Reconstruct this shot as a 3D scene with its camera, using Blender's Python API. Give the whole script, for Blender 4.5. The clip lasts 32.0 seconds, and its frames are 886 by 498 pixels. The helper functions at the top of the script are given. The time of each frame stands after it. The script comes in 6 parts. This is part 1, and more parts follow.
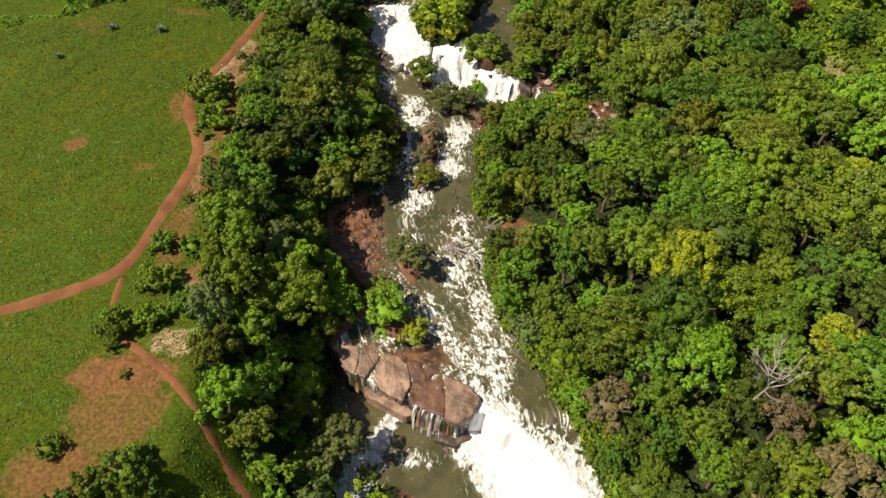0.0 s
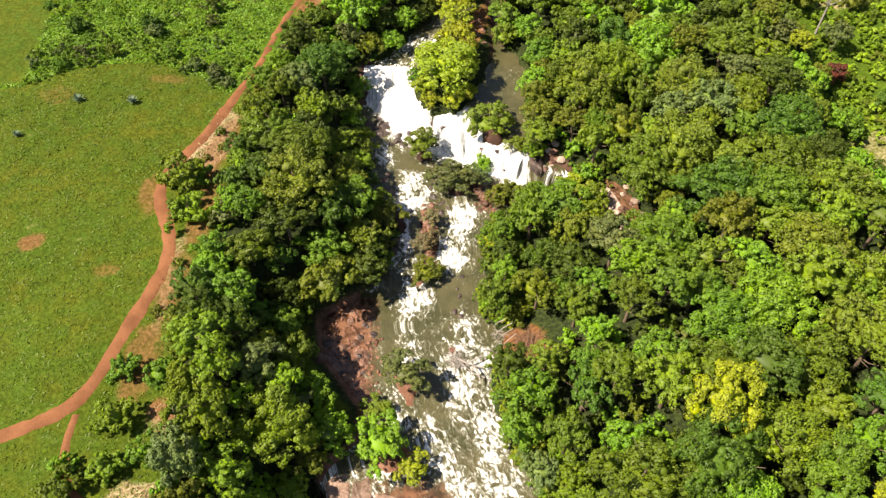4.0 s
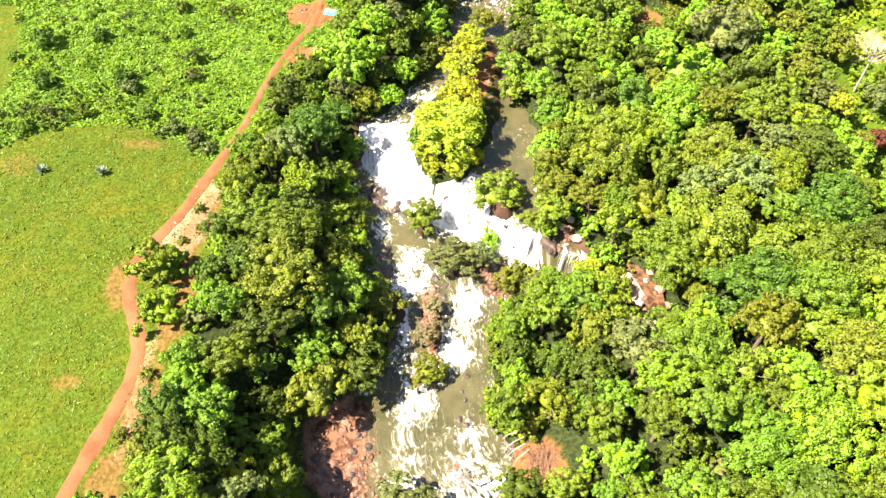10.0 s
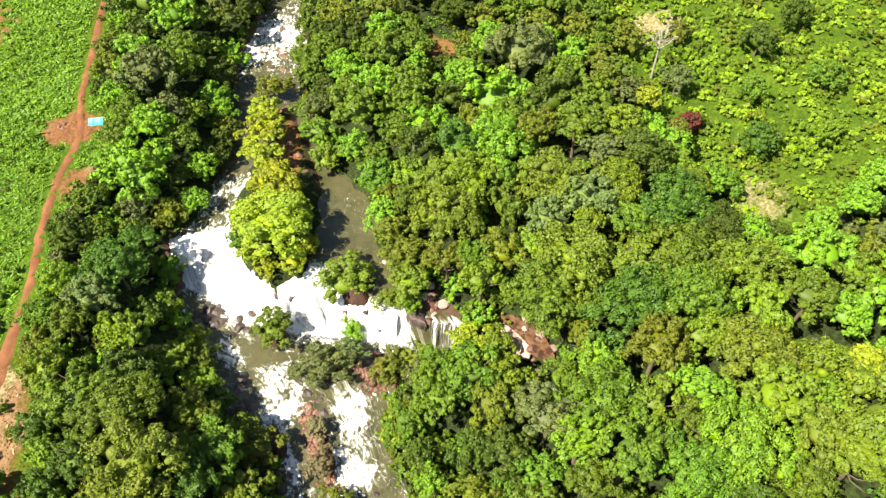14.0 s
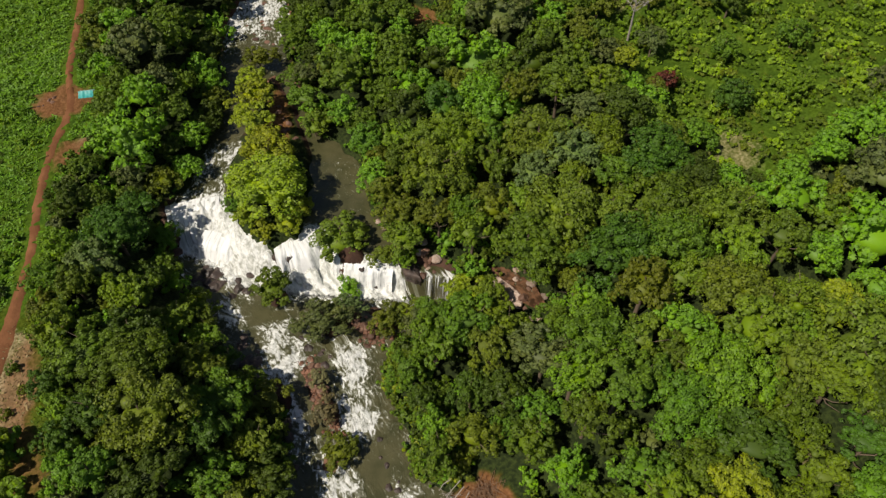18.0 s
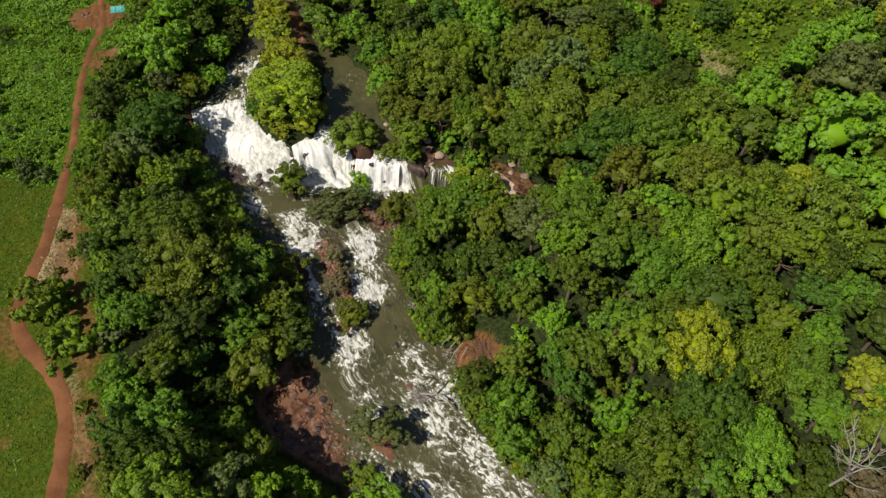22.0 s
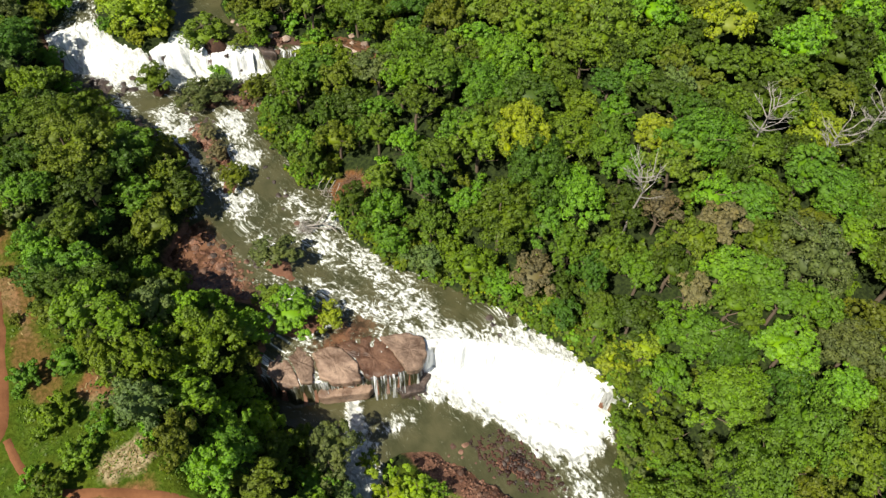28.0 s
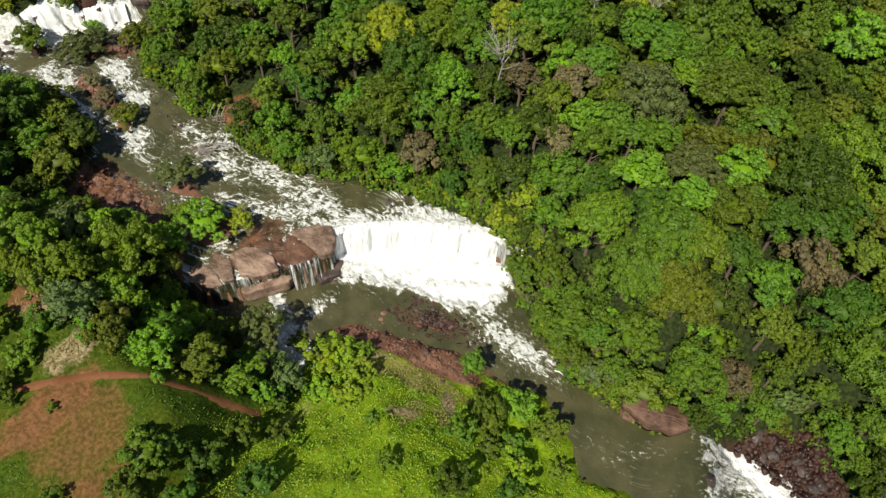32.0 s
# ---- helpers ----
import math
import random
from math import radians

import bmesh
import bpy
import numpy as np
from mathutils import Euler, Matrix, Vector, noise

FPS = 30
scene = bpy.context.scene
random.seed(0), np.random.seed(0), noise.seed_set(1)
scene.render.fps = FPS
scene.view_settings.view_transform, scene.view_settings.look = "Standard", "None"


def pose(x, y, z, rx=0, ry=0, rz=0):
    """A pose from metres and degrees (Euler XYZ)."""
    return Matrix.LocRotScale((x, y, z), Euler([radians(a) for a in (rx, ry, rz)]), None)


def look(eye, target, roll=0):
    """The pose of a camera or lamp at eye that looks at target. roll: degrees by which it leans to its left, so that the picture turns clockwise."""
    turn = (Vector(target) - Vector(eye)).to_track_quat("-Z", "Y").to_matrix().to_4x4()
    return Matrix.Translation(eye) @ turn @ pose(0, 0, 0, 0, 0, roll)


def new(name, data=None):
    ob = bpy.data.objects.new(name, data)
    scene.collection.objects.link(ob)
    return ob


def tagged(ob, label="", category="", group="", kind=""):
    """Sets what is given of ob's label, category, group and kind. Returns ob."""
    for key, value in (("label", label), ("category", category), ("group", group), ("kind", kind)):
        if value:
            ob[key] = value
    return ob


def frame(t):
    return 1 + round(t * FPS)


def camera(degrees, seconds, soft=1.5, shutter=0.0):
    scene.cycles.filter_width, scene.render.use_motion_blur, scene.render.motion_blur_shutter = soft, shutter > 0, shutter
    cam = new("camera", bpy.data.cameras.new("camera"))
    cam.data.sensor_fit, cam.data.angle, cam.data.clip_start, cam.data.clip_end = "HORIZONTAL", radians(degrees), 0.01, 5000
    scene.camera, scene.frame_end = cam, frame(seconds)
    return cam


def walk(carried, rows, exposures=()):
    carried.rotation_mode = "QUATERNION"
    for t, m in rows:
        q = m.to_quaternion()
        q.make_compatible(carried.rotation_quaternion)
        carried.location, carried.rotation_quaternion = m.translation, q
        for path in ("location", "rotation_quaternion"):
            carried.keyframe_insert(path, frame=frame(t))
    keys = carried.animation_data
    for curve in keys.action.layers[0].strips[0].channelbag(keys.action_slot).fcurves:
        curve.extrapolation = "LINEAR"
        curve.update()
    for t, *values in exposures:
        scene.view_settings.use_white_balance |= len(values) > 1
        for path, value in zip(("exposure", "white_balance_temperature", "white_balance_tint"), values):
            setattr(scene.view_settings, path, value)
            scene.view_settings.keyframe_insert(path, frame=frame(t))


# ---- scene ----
cam = camera(62.8, 32.0, 1.4)
METRES, EYE, TILT, LEAN, TURN = 120.0, 75.0, -50.7, 0.0, 0.0
ROWS = [
    (0.0, 0.0, 0.0, 0.0, 0.0, 0.0, -0.0),
    (0.5, -0.0005, 0.0127, 0.0152, -0.0, 0.01, -0.02),
    (1.0, -0.0009, 0.0255, 0.0304, -0.0, 0.02, -0.03),
    (1.5, -0.0008, 0.0381, 0.0456, 0.02, 0.04, -0.03),
    (2.0, -0.0019, 0.0509, 0.0604, -0.04, 0.07, -0.03),
    (2.5, -0.002, 0.0634, 0.0757, -0.03, 0.08, -0.03),
    (3.0, -0.0025, 0.0761, 0.0906, -0.03, 0.1, -0.03),
    (3.5, -0.0022, 0.0886, 0.1051, -0.01, 0.14, -0.03),
    (5.5, -0.0038, 0.1374, 0.1647, -0.08, 0.4, -0.07),
    (6.0, -0.0039, 0.1464, 0.1754, -0.12, 0.38, -0.1),
    (6.5, -0.0046, 0.1525, 0.1832, -0.15, 0.34, -0.1),
    (7.0, -0.0051, 0.1566, 0.1881, -0.16, 0.3, -0.09),
    (7.5, -0.0055, 0.1599, 0.1913, -0.16, -0.05, -0.11),
    (8.0, -0.0058, 0.1645, 0.197, -0.16, -0.18, -0.14),
    (8.5, -0.0065, 0.1702, 0.2036, -0.15, -0.21, -0.15),
    (9.0, -0.007, 0.1769, 0.212, -0.14, -0.25, -0.17),
    (9.5, -0.0074, 0.1845, 0.2213, -0.13, -0.26, -0.17),
    (10.0, -0.0081, 0.1927, 0.2313, -0.14, -0.25, -0.2),
    (10.5, -0.0087, 0.2018, 0.2422, -0.18, -0.24, -0.16),
    (11.0, -0.008, 0.2113, 0.2537, -0.77, -0.22, 0.68),
    (11.5, -0.0084, 0.2212, 0.2661, -2.21, -0.24, 2.53),
    (12.0, -0.0083, 0.2321, 0.2787, -3.9, -0.3, 4.72),
    (12.5, -0.0101, 0.2427, 0.2928, -6.29, -0.58, 7.54),
    (13.0, -0.0102, 0.2531, 0.3051, -8.32, -0.59, 9.99),
    (13.5, -0.0098, 0.2613, 0.3154, -10.74, -1.1, 12.92),
    (14.0, -0.0116, 0.2668, 0.3231, -13.51, -1.79, 16.03),
    (14.5, -0.0147, 0.2708, 0.3282, -15.46, -2.42, 18.02),
    (16.5, -0.0287, 0.2639, 0.319, -15.6, -2.9, 17.86),
    (17.0, -0.0345, 0.258, 0.3123, -15.62, -3.06, 17.82),
    (17.5, -0.0393, 0.2522, 0.3042, -15.6, -3.14, 17.76),
    (18.0, -0.0467, 0.2441, 0.2951, -15.63, -3.32, 17.72),
    (18.5, -0.0525, 0.2364, 0.2856, -15.59, -3.44, 17.68),
    (19.0, -0.06, 0.2267, 0.2738, -15.57, -3.64, 17.64),
    (19.5, -0.0665, 0.2176, 0.2631, -15.57, -3.81, 17.6),
    (20.0, -0.0741, 0.2065, 0.2495, -15.56, -3.97, 17.54),
    (20.5, -0.0809, 0.1966, 0.2381, -15.56, -4.14, 17.5),
    (21.0, -0.0879, 0.1849, 0.224, -15.49, -4.33, 17.45),
    (21.5, -0.095, 0.175, 0.2126, -15.53, -4.52, 17.41),
    (22.0, -0.1018, 0.1629, 0.1985, -15.48, -4.7, 17.35),
    (22.5, -0.1089, 0.1529, 0.1866, -15.5, -4.86, 17.3),
    (23.0, -0.1161, 0.1408, 0.1726, -15.45, -5.02, 17.27),
    (23.5, -0.1226, 0.1307, 0.1604, -15.44, -5.14, 17.24),
    (24.0, -0.1305, 0.1188, 0.1462, -15.44, -5.29, 17.2),
    (24.5, -0.1364, 0.1083, 0.1347, -15.5, -5.47, 17.27),
    (25.0, -0.1434, 0.096, 0.1198, -16.31, -5.83, 18.12),
    (25.5, -0.1496, 0.0853, 0.1081, -17.88, -6.47, 19.64),
    (26.0, -0.158, 0.073, 0.0936, -20.15, -7.37, 21.73),
    (26.5, -0.1653, 0.0624, 0.0819, -22.02, -8.2, 23.35),
    (28.5, -0.2021, 0.019, 0.0304, -28.24, -11.25, 28.28),
    (29.0, -0.2106, 0.0064, 0.0154, -30.16, -12.27, 29.91),
    (29.5, -0.2205, -0.0038, 0.0044, -33.82, -14.24, 32.39),
    (30.0, -0.2351, -0.0139, -0.0074, -37.4, -16.25, 34.49),
    (30.5, -0.2469, -0.0228, -0.0178, -37.48, -16.35, 34.54),
    (31.0, -0.2608, -0.0326, -0.0307, -37.37, -16.29, 34.55),
    (31.5, -0.2733, -0.0373, -0.0437, -37.31, -16.33, 34.54),
    (32.0, -0.2857, -0.0415, -0.0579, -37.1, -16.28, 34.53),
]
EXPOSURES = [
    (0.0, 0.35, 7200, 17), (3.5, 0.86, 7200, 19), (5.5, 1.69, 7300, 20), (6.5, 1.84, 7300, 20),
    (9.0, 2.04, 7300, 20), (12.0, 2.29, 7100, 19), (13.0, 2.19, 7000, 17), (14.0, 1.42, 6800, 13),
    (14.5, 0.95, 6750, 13), (16.5, 0.15, 6700, 13), (19.0, -0.30, 6700, 13), (21.0, -0.30, 6700, 13),
    (23.0, 0.05, 6700, 13), (25.0, 0.36, 6550, 12), (26.0, 0.51, 6500, 11), (29.0, 0.29, 6500, 9),
    (32.0, 0.07, 6500, 10),
]
walk(cam, [(t, pose(0, 0, EYE, TILT, LEAN, TURN) @ pose(METRES * x, METRES * y, METRES * z, 90 + pitch, roll, yaw)) for t, x, y, z, yaw, pitch, roll in ROWS], EXPOSURES)

# ---- world and sun ----
SUN_DIR = Vector((-0.60, -0.12, 0.79)).normalized()  # towards the sun
world = bpy.data.worlds.new("sky")
scene.world = world
world.use_nodes = True
wn = world.node_tree
sky = wn.nodes.new("ShaderNodeTexSky")
sky.sky_type = "NISHITA"
sky.sun_disc = False
sky.sun_elevation = math.asin(SUN_DIR.z)
sky.sun_rotation = math.atan2(SUN_DIR.x, SUN_DIR.y)
wn.links.new(sky.outputs[0], wn.nodes["Background"].inputs[0])
wn.nodes["Background"].inputs[1].default_value = 0.06
lamp = bpy.data.lights.new("sun", "SUN")
lamp.energy, lamp.angle, lamp.color = 4.8, radians(0.5), (1.0, 0.94, 0.80)
new("sun", lamp).matrix_world = look((-60, 0, 150), tuple(Vector((-60, 0, 150)) - SUN_DIR))


# ---- materials ----
class Mat:
    """A node material with a small set of shorthands."""

    def __init__(self, name):
        self.m = bpy.data.materials.new(name)
        self.m.use_nodes = True
        self.t = self.m.node_tree
        self.b = self.t.nodes["Principled BSDF"]
        self.out = self.t.nodes["Material Output"]
        self.coord = self.t.nodes.new("ShaderNodeTexCoord").outputs["Object"]

    def link(self, a, b):
        self.t.links.new(a, b)

    def put(self, socket, v):
        if hasattr(v, "is_output"):
            self.link(v, socket)
        else:
            socket.default_value = v

    def world_coord(self):
        return self.t.nodes.new("ShaderNodeNewGeometry").outputs["Position"]

    def noise(self, scale, detail=4.0, rough=0.55, vec=None, stretch=None, swirl=0.0):
        n = self.t.nodes.new("ShaderNodeTexNoise")
        n.inputs["Scale"].default_value, n.inputs["Detail"].default_value, n.inputs["Roughness"].default_value = scale, detail, rough
        v = vec or self.world_coord()
        if stretch:
            k = self.t.nodes.new("ShaderNodeMapping")
            k.inputs["Scale"].default_value = stretch
            self.link(v, k.inputs["Vector"])
            v = k.outputs[0]
        n.inputs["Distortion"].default_value = swirl
        self.link(v, n.inputs["Vector"])
        return n.outputs["Fac"]

    def attr(self, name):
        n = self.t.nodes.new("ShaderNodeAttribute")
        n.attribute_name = name
        return n

    def ramp(self, fac, lo, hi, a=0.0, b=1.0):
        n = self.t.nodes.new("ShaderNodeMapRange")
        n.interpolation_type = "SMOOTHSTEP"
        for k, v in zip(("Value", "From Min", "From Max", "To Min", "To Max"), (fac, lo, hi, a, b)):
            self.put(n.inputs[k], v)
        return n.outputs[0]

    def mix(self, fac, a, b):
        n = self.t.nodes.new("ShaderNodeMix")
        n.data_type = "RGBA"
        for i, v in ((0, fac), (6, a), (7, b)):
            self.put(n.inputs[i], (*v, 1) if isinstance(v, tuple) and len(v) == 3 else v)
        return n.outputs[2]

    def math(self, op, a, b=0.0):
        n = self.t.nodes.new("ShaderNodeMath")
        n.operation = op
        self.put(n.inputs[0], a)
        self.put(n.inputs[1], b)
        return n.outputs[0]

    def hsv(self, col, h=0.5, s=1.0, v=1.0):
        n = self.t.nodes.new("ShaderNodeHueSaturation")
        for k, x in (("Hue", h), ("Saturation", s), ("Value", v), ("Color", col)):
            self.put(n.inputs[k], (*x, 1) if isinstance(x, tuple) and len(x) == 3 else x)
        return n.outputs[0]

    def bump(self, height, strength=0.5, distance=0.1):
        n = self.t.nodes.new("ShaderNodeBump")
        n.inputs["Strength"].default_value, n.inputs["Distance"].default_value = strength, distance
        self.link(height, n.inputs["Height"])
        self.link(n.outputs[0], self.b.inputs["Normal"])

    def done(self, colour, rough=0.8, spec=0.3):
        self.put(self.b.inputs["Base Color"], (*colour, 1) if isinstance(colour, tuple) and len(colour) == 3 else colour)
        self.put(self.b.inputs["Roughness"], rough)
        self.b.inputs["Specular IOR Level"].default_value = spec
        return self.m


def leaf_material(name, colour, spread=0.22, hue=0.018, dry=None):
    """Foliage: each crown and each leaf differs a little; light passes through in part."""
    m = Mat(name)
    info = m.t.nodes.new("ShaderNodeObjectInfo").outputs["Random"]
    leaf = m.t.nodes.new("ShaderNodeNewGeometry").outputs["Random Per Island"]
    patch = m.noise(0.35, 3.0)
    col = m.mix(m.ramp(patch, 0.35, 0.7), colour, tuple(c * k for c, k in zip(colour, (1.22, 1.12, 0.85))))
    if dry:
        col = m.mix(m.ramp(leaf, 0.72, 0.95), col, dry)
    col = m.hsv(col, m.ramp(info, 0, 1, 0.492 - hue, 0.492 + hue), m.ramp(leaf, 0, 1, 0.92, 1.05), m.math("MULTIPLY", m.ramp(info, 0, 1, 1 - spread, 1 + spread), m.ramp(leaf, 0, 1, 0.84, 1.14)))
    m.done(col, 0.55, 0.25)
    tr = m.t.nodes.new("ShaderNodeBsdfTranslucent")
    m.link(m.hsv(col, 0.49, 1.1, 1.3), tr.inputs[0])
    mx = m.t.nodes.new("ShaderNodeMixShader")
    mx.inputs[0].default_value = 0.14
    m.link(m.b.outputs[0], mx.inputs[1])
    m.link(tr.outputs[0], mx.inputs[2])
    m.link(mx.outputs[0], m.out.inputs[0])
    return m.m


LEAF = {
    "mid": leaf_material("leaf_mid_green", (0.092, 0.180, 0.015)),
    "bright": leaf_material("leaf_bright_green", (0.130, 0.246, 0.017)),
    "dark": leaf_material("leaf_dark_green", (0.056, 0.116, 0.012)),
    "olive": leaf_material("leaf_olive", (0.118, 0.172, 0.016)),
    "yellow": leaf_material("leaf_yellow_green", (0.22, 0.315, 0.020), 0.12),
    "brown": leaf_material("leaf_brownish", (0.165, 0.155, 0.070), 0.2),
    "red": leaf_material("leaf_russet", (0.15, 0.060, 0.032), 0.15),
    "grey": leaf_material("leaf_grey_green", (0.105, 0.155, 0.045), 0.2),
    "shrub": leaf_material("leaf_lush_shrub", (0.112, 0.220, 0.015), 0.2),
    "fresh": leaf_material("leaf_fresh_green", (0.19, 0.340, 0.020), 0.15),
    "grass": leaf_material("leaf_field_grass", (0.084, 0.130, 0.008), 0.1),
    "hay": leaf_material("leaf_dry_straw", (0.27, 0.22, 0.10), 0.2),
}


def bark_material(name, colour):
    m = Mat(name)
    n = m.noise(3.0, 5, 0.6, m.coord, (1, 1, 0.2))
    m.bump(n, 0.6, 0.05)
    return m.done(m.mix(n, tuple(c * 0.55 for c in colour), tuple(min(1, c * 1.4) for c in colour)), 0.9)


BARK = bark_material("bark_brown", (0.16, 0.12, 0.085))
ROOT_WOOD = bark_material("root_wood_reddish", (0.22, 0.13, 0.08))
DEADWOOD = bark_material("dead_wood_grey", (0.33, 0.30, 0.27))


def ground_material():
    m = Mat("ground")
    fine, mid, big = m.noise(2.2, 6), m.noise(0.45, 5), m.noise(0.07, 4)
    lush, bare, straw, floor_shade, rock, wet, meadow, pale = (m.attr(k).outputs["Fac"] for k in ("lush", "bare", "straw", "floor_shade", "rock", "wet", "meadow", "pale"))
    grass = m.mix(m.ramp(big, 0.35, 0.68), (0.068, 0.104, 0.008), (0.108, 0.122, 0.010))
    grass = m.mix(m.ramp(mid, 0.3, 0.75), grass, (0.058, 0.112, 0.009))
    grass = m.mix(lush, grass, m.mix(m.ramp(mid, 0.3, 0.7), (0.052, 0.110, 0.010), (0.095, 0.162, 0.012)))
    grass = m.mix(meadow, grass, m.mix(m.ramp(mid, 0.3, 0.7), (0.165, 0.285, 0.013), (0.25, 0.34, 0.018)))
    grass = m.mix(m.ramp(m.math("ADD", pale, m.math("SUBTRACT", mid, 0.5)), 0.1, 0.6), grass, m.mix(m.ramp(mid, 0.35, 0.7), (0.26, 0.29, 0.045), (0.40, 0.36, 0.12)))
    grass = m.mix(m.ramp(fine, 0.3, 0.75), m.hsv(grass, 0.5, 1.05, 0.6), m.hsv(grass, 0.5, 1.0, 1.15))
    soil = m.mix(m.ramp(fine, 0.3, 0.7), (0.145, 0.062, 0.024), (0.245, 0.118, 0.050))
    hay = m.mix(m.ramp(fine, 0.3, 0.7), (0.20, 0.14, 0.065), (0.46, 0.37, 0.22))
    # leaf litter, near black so that its colour holds the shade under crowns
    shaded_litter = m.mix(m.ramp(fine, 0.35, 0.7), (0.014, 0.022, 0.007), (0.040, 0.058, 0.014))
    stone = m.mix(m.ramp(mid, 0.3, 0.7), m.mix(fine, (0.085, 0.040, 0.026), (0.23, 0.11, 0.068)), m.mix(fine, (0.18, 0.09, 0.058), (0.36, 0.20, 0.135)))

    stone = m.mix(m.math("MULTIPLY", wet, 0.75), stone, (0.035, 0.022, 0.017))

    def edge(a, k=1.1):
        return m.ramp(m.math("ADD", a, m.math("MULTIPLY", m.math("SUBTRACT", m.math("ADD", m.math("MULTIPLY", fine, 0.6), m.math("MULTIPLY", mid, 0.4)), 0.5), k)), 0.15, 0.95)

    col = m.mix(edge(straw), grass, hay)
    col = m.mix(edge(bare), col, soil)
    col = m.mix(edge(floor_shade), col, shaded_litter)
    col = m.mix(edge(rock), col, stone)
    m.bump(m.math("ADD", fine, mid), 0.7, 0.25)
    return m.done(col, 0.92, 0.15)


def soil_material(name, a, b):
    m = Mat(name)
    fine, big = m.noise(3.0, 6), m.noise(0.35, 4)
    m.bump(fine, 0.6, 0.08)
    return m.done(m.mix(m.ramp(big, 0.3, 0.7), m.mix(fine, a, b), m.mix(fine, b, tuple(min(1, c * 1.35) for c in b))), 0.95, 0.1)


def rock_material(name, a, b, wet=0.55):
    m = Mat(name)
    info = m.t.nodes.new("ShaderNodeObjectInfo").outputs["Random"]
    fine, mid = m.noise(1.5, 9, 0.68), m.noise(0.45, 5, 0.6)
    layer = m.noise(1.1, 4, 0.6, None, (0.5, 0.5, 4.0))
    col = m.mix(m.ramp(m.math("ADD", m.math("MULTIPLY", mid, 0.6), m.math("MULTIPLY", layer, 0.4)), 0.38, 0.62), a, b)
    col = m.mix(m.ramp(fine, 0.28, 0.46), tuple(c * 0.55 for c in a), col)
    col = m.mix(m.ramp(m.noise(9.0, 4, 0.6), 0.3, 0.7), m.hsv(col, 0.5, 1.0, 0.72), col)
    col = m.hsv(col, 0.5, 1.0, m.ramp(info, 0, 1, 0.75, 1.25))
    m.bump(m.math("ADD", fine, layer), 0.8, 0.15)
    return m.done(col, m.ramp(mid, 0.4, 0.7, wet, 0.9), 0.4)


def water_material():
    """Murky olive-brown river with streaky white foam where it runs rough; coordinates run along the stream."""
    m = Mat("river_water")
    flow = m.attr("flow").outputs["Vector"]
    foam = m.attr("foam").outputs["Fac"]
    n1 = m.noise(1.0, 4, 0.55, flow, (0.85, 0.50, 1), 1.0)
    n2 = m.noise(1.0, 8, 0.68, flow, (2.0, 1.1, 1), 0.8)
    n0 = m.noise(1.0, 3, 0.5, flow, (0.24, 0.12, 1), 0.8)
    # curling crests: thin ridges where the noise crosses its middle
    curl = m.math("SUBTRACT", 1.0, m.math("MULTIPLY", m.math("ABSOLUTE", m.math("SUBTRACT", n1, 0.5)), 5.5))
    mask = m.math("ADD", m.math("MULTIPLY", n0, 0.28), m.math("ADD", m.math("MULTIPLY", curl, 0.16), m.math("MULTIPLY", n2, 0.58)))
    over = m.math("SUBTRACT", mask, m.math("SUBTRACT", 0.70, m.math("MULTIPLY", foam, 0.44)))
    thin, thick = m.ramp(over, -0.08, 0.015), m.ramp(over, -0.005, 0.05)
    shallow = m.attr("shallow").outputs["Fac"]
    murk = m.mix(m.ramp(m.noise(0.3, 3), 0.3, 0.7), (0.056, 0.058, 0.025), (0.096, 0.090, 0.043))
    murk = m.mix(shallow, murk, m.mix(m.ramp(m.noise(0.9, 6, 0.65), 0.38, 0.62), (0.050, 0.024, 0.014), (0.21, 0.105, 0.060)))
    col = m.mix(thin, murk, (0.17, 0.175, 0.115))
    col = m.mix(thick, col, m.mix(m.ramp(n2, 0.36, 0.62), (0.36, 0.37, 0.33), (0.84, 0.85, 0.83)))
    col = m.mix(m.ramp(foam, 0.95, 1.15), col, (0.90, 0.91, 0.90))
    m.bump(m.math("ADD", m.math("MULTIPLY", n1, m.math("ADD", m.math("MINIMUM", foam, m.math("SUBTRACT", 1.3, foam)), 0.10)), m.math("MULTIPLY", n2, m.math("MULTIPLY", m.math("ADD", m.math("MINIMUM", foam, m.math("SUBTRACT", 1.3, foam)), 0.06), 0.8))), 1.0, 0.55)
    return m.done(col, m.ramp(thin, 0, 1, 0.14, 0.7), 0.45)


def fall_material():
    """White falling water, streaked down the drop, grey-green where the sheet is thin."""
    m = Mat("falling_water")
    flow = m.attr("flow").outputs["Vector"]
    n1 = m.noise(1.0, 5, 0.6, flow, (2.2, 0.22, 1))
    n2 = m.noise(1.0, 5, 0.65, flow, (7.0, 0.5, 1))
    v = m.math("ADD", m.math("MULTIPLY", n1, 0.6), m.math("MULTIPLY", n2, 0.4))
    col = m.mix(m.ramp(v, 0.34, 0.52), (0.38, 0.41, 0.40), (0.92, 0.93, 0.93))
    m.bump(v, 0.8, 0.18)
    return m.done(col, 0.6, 0.3)


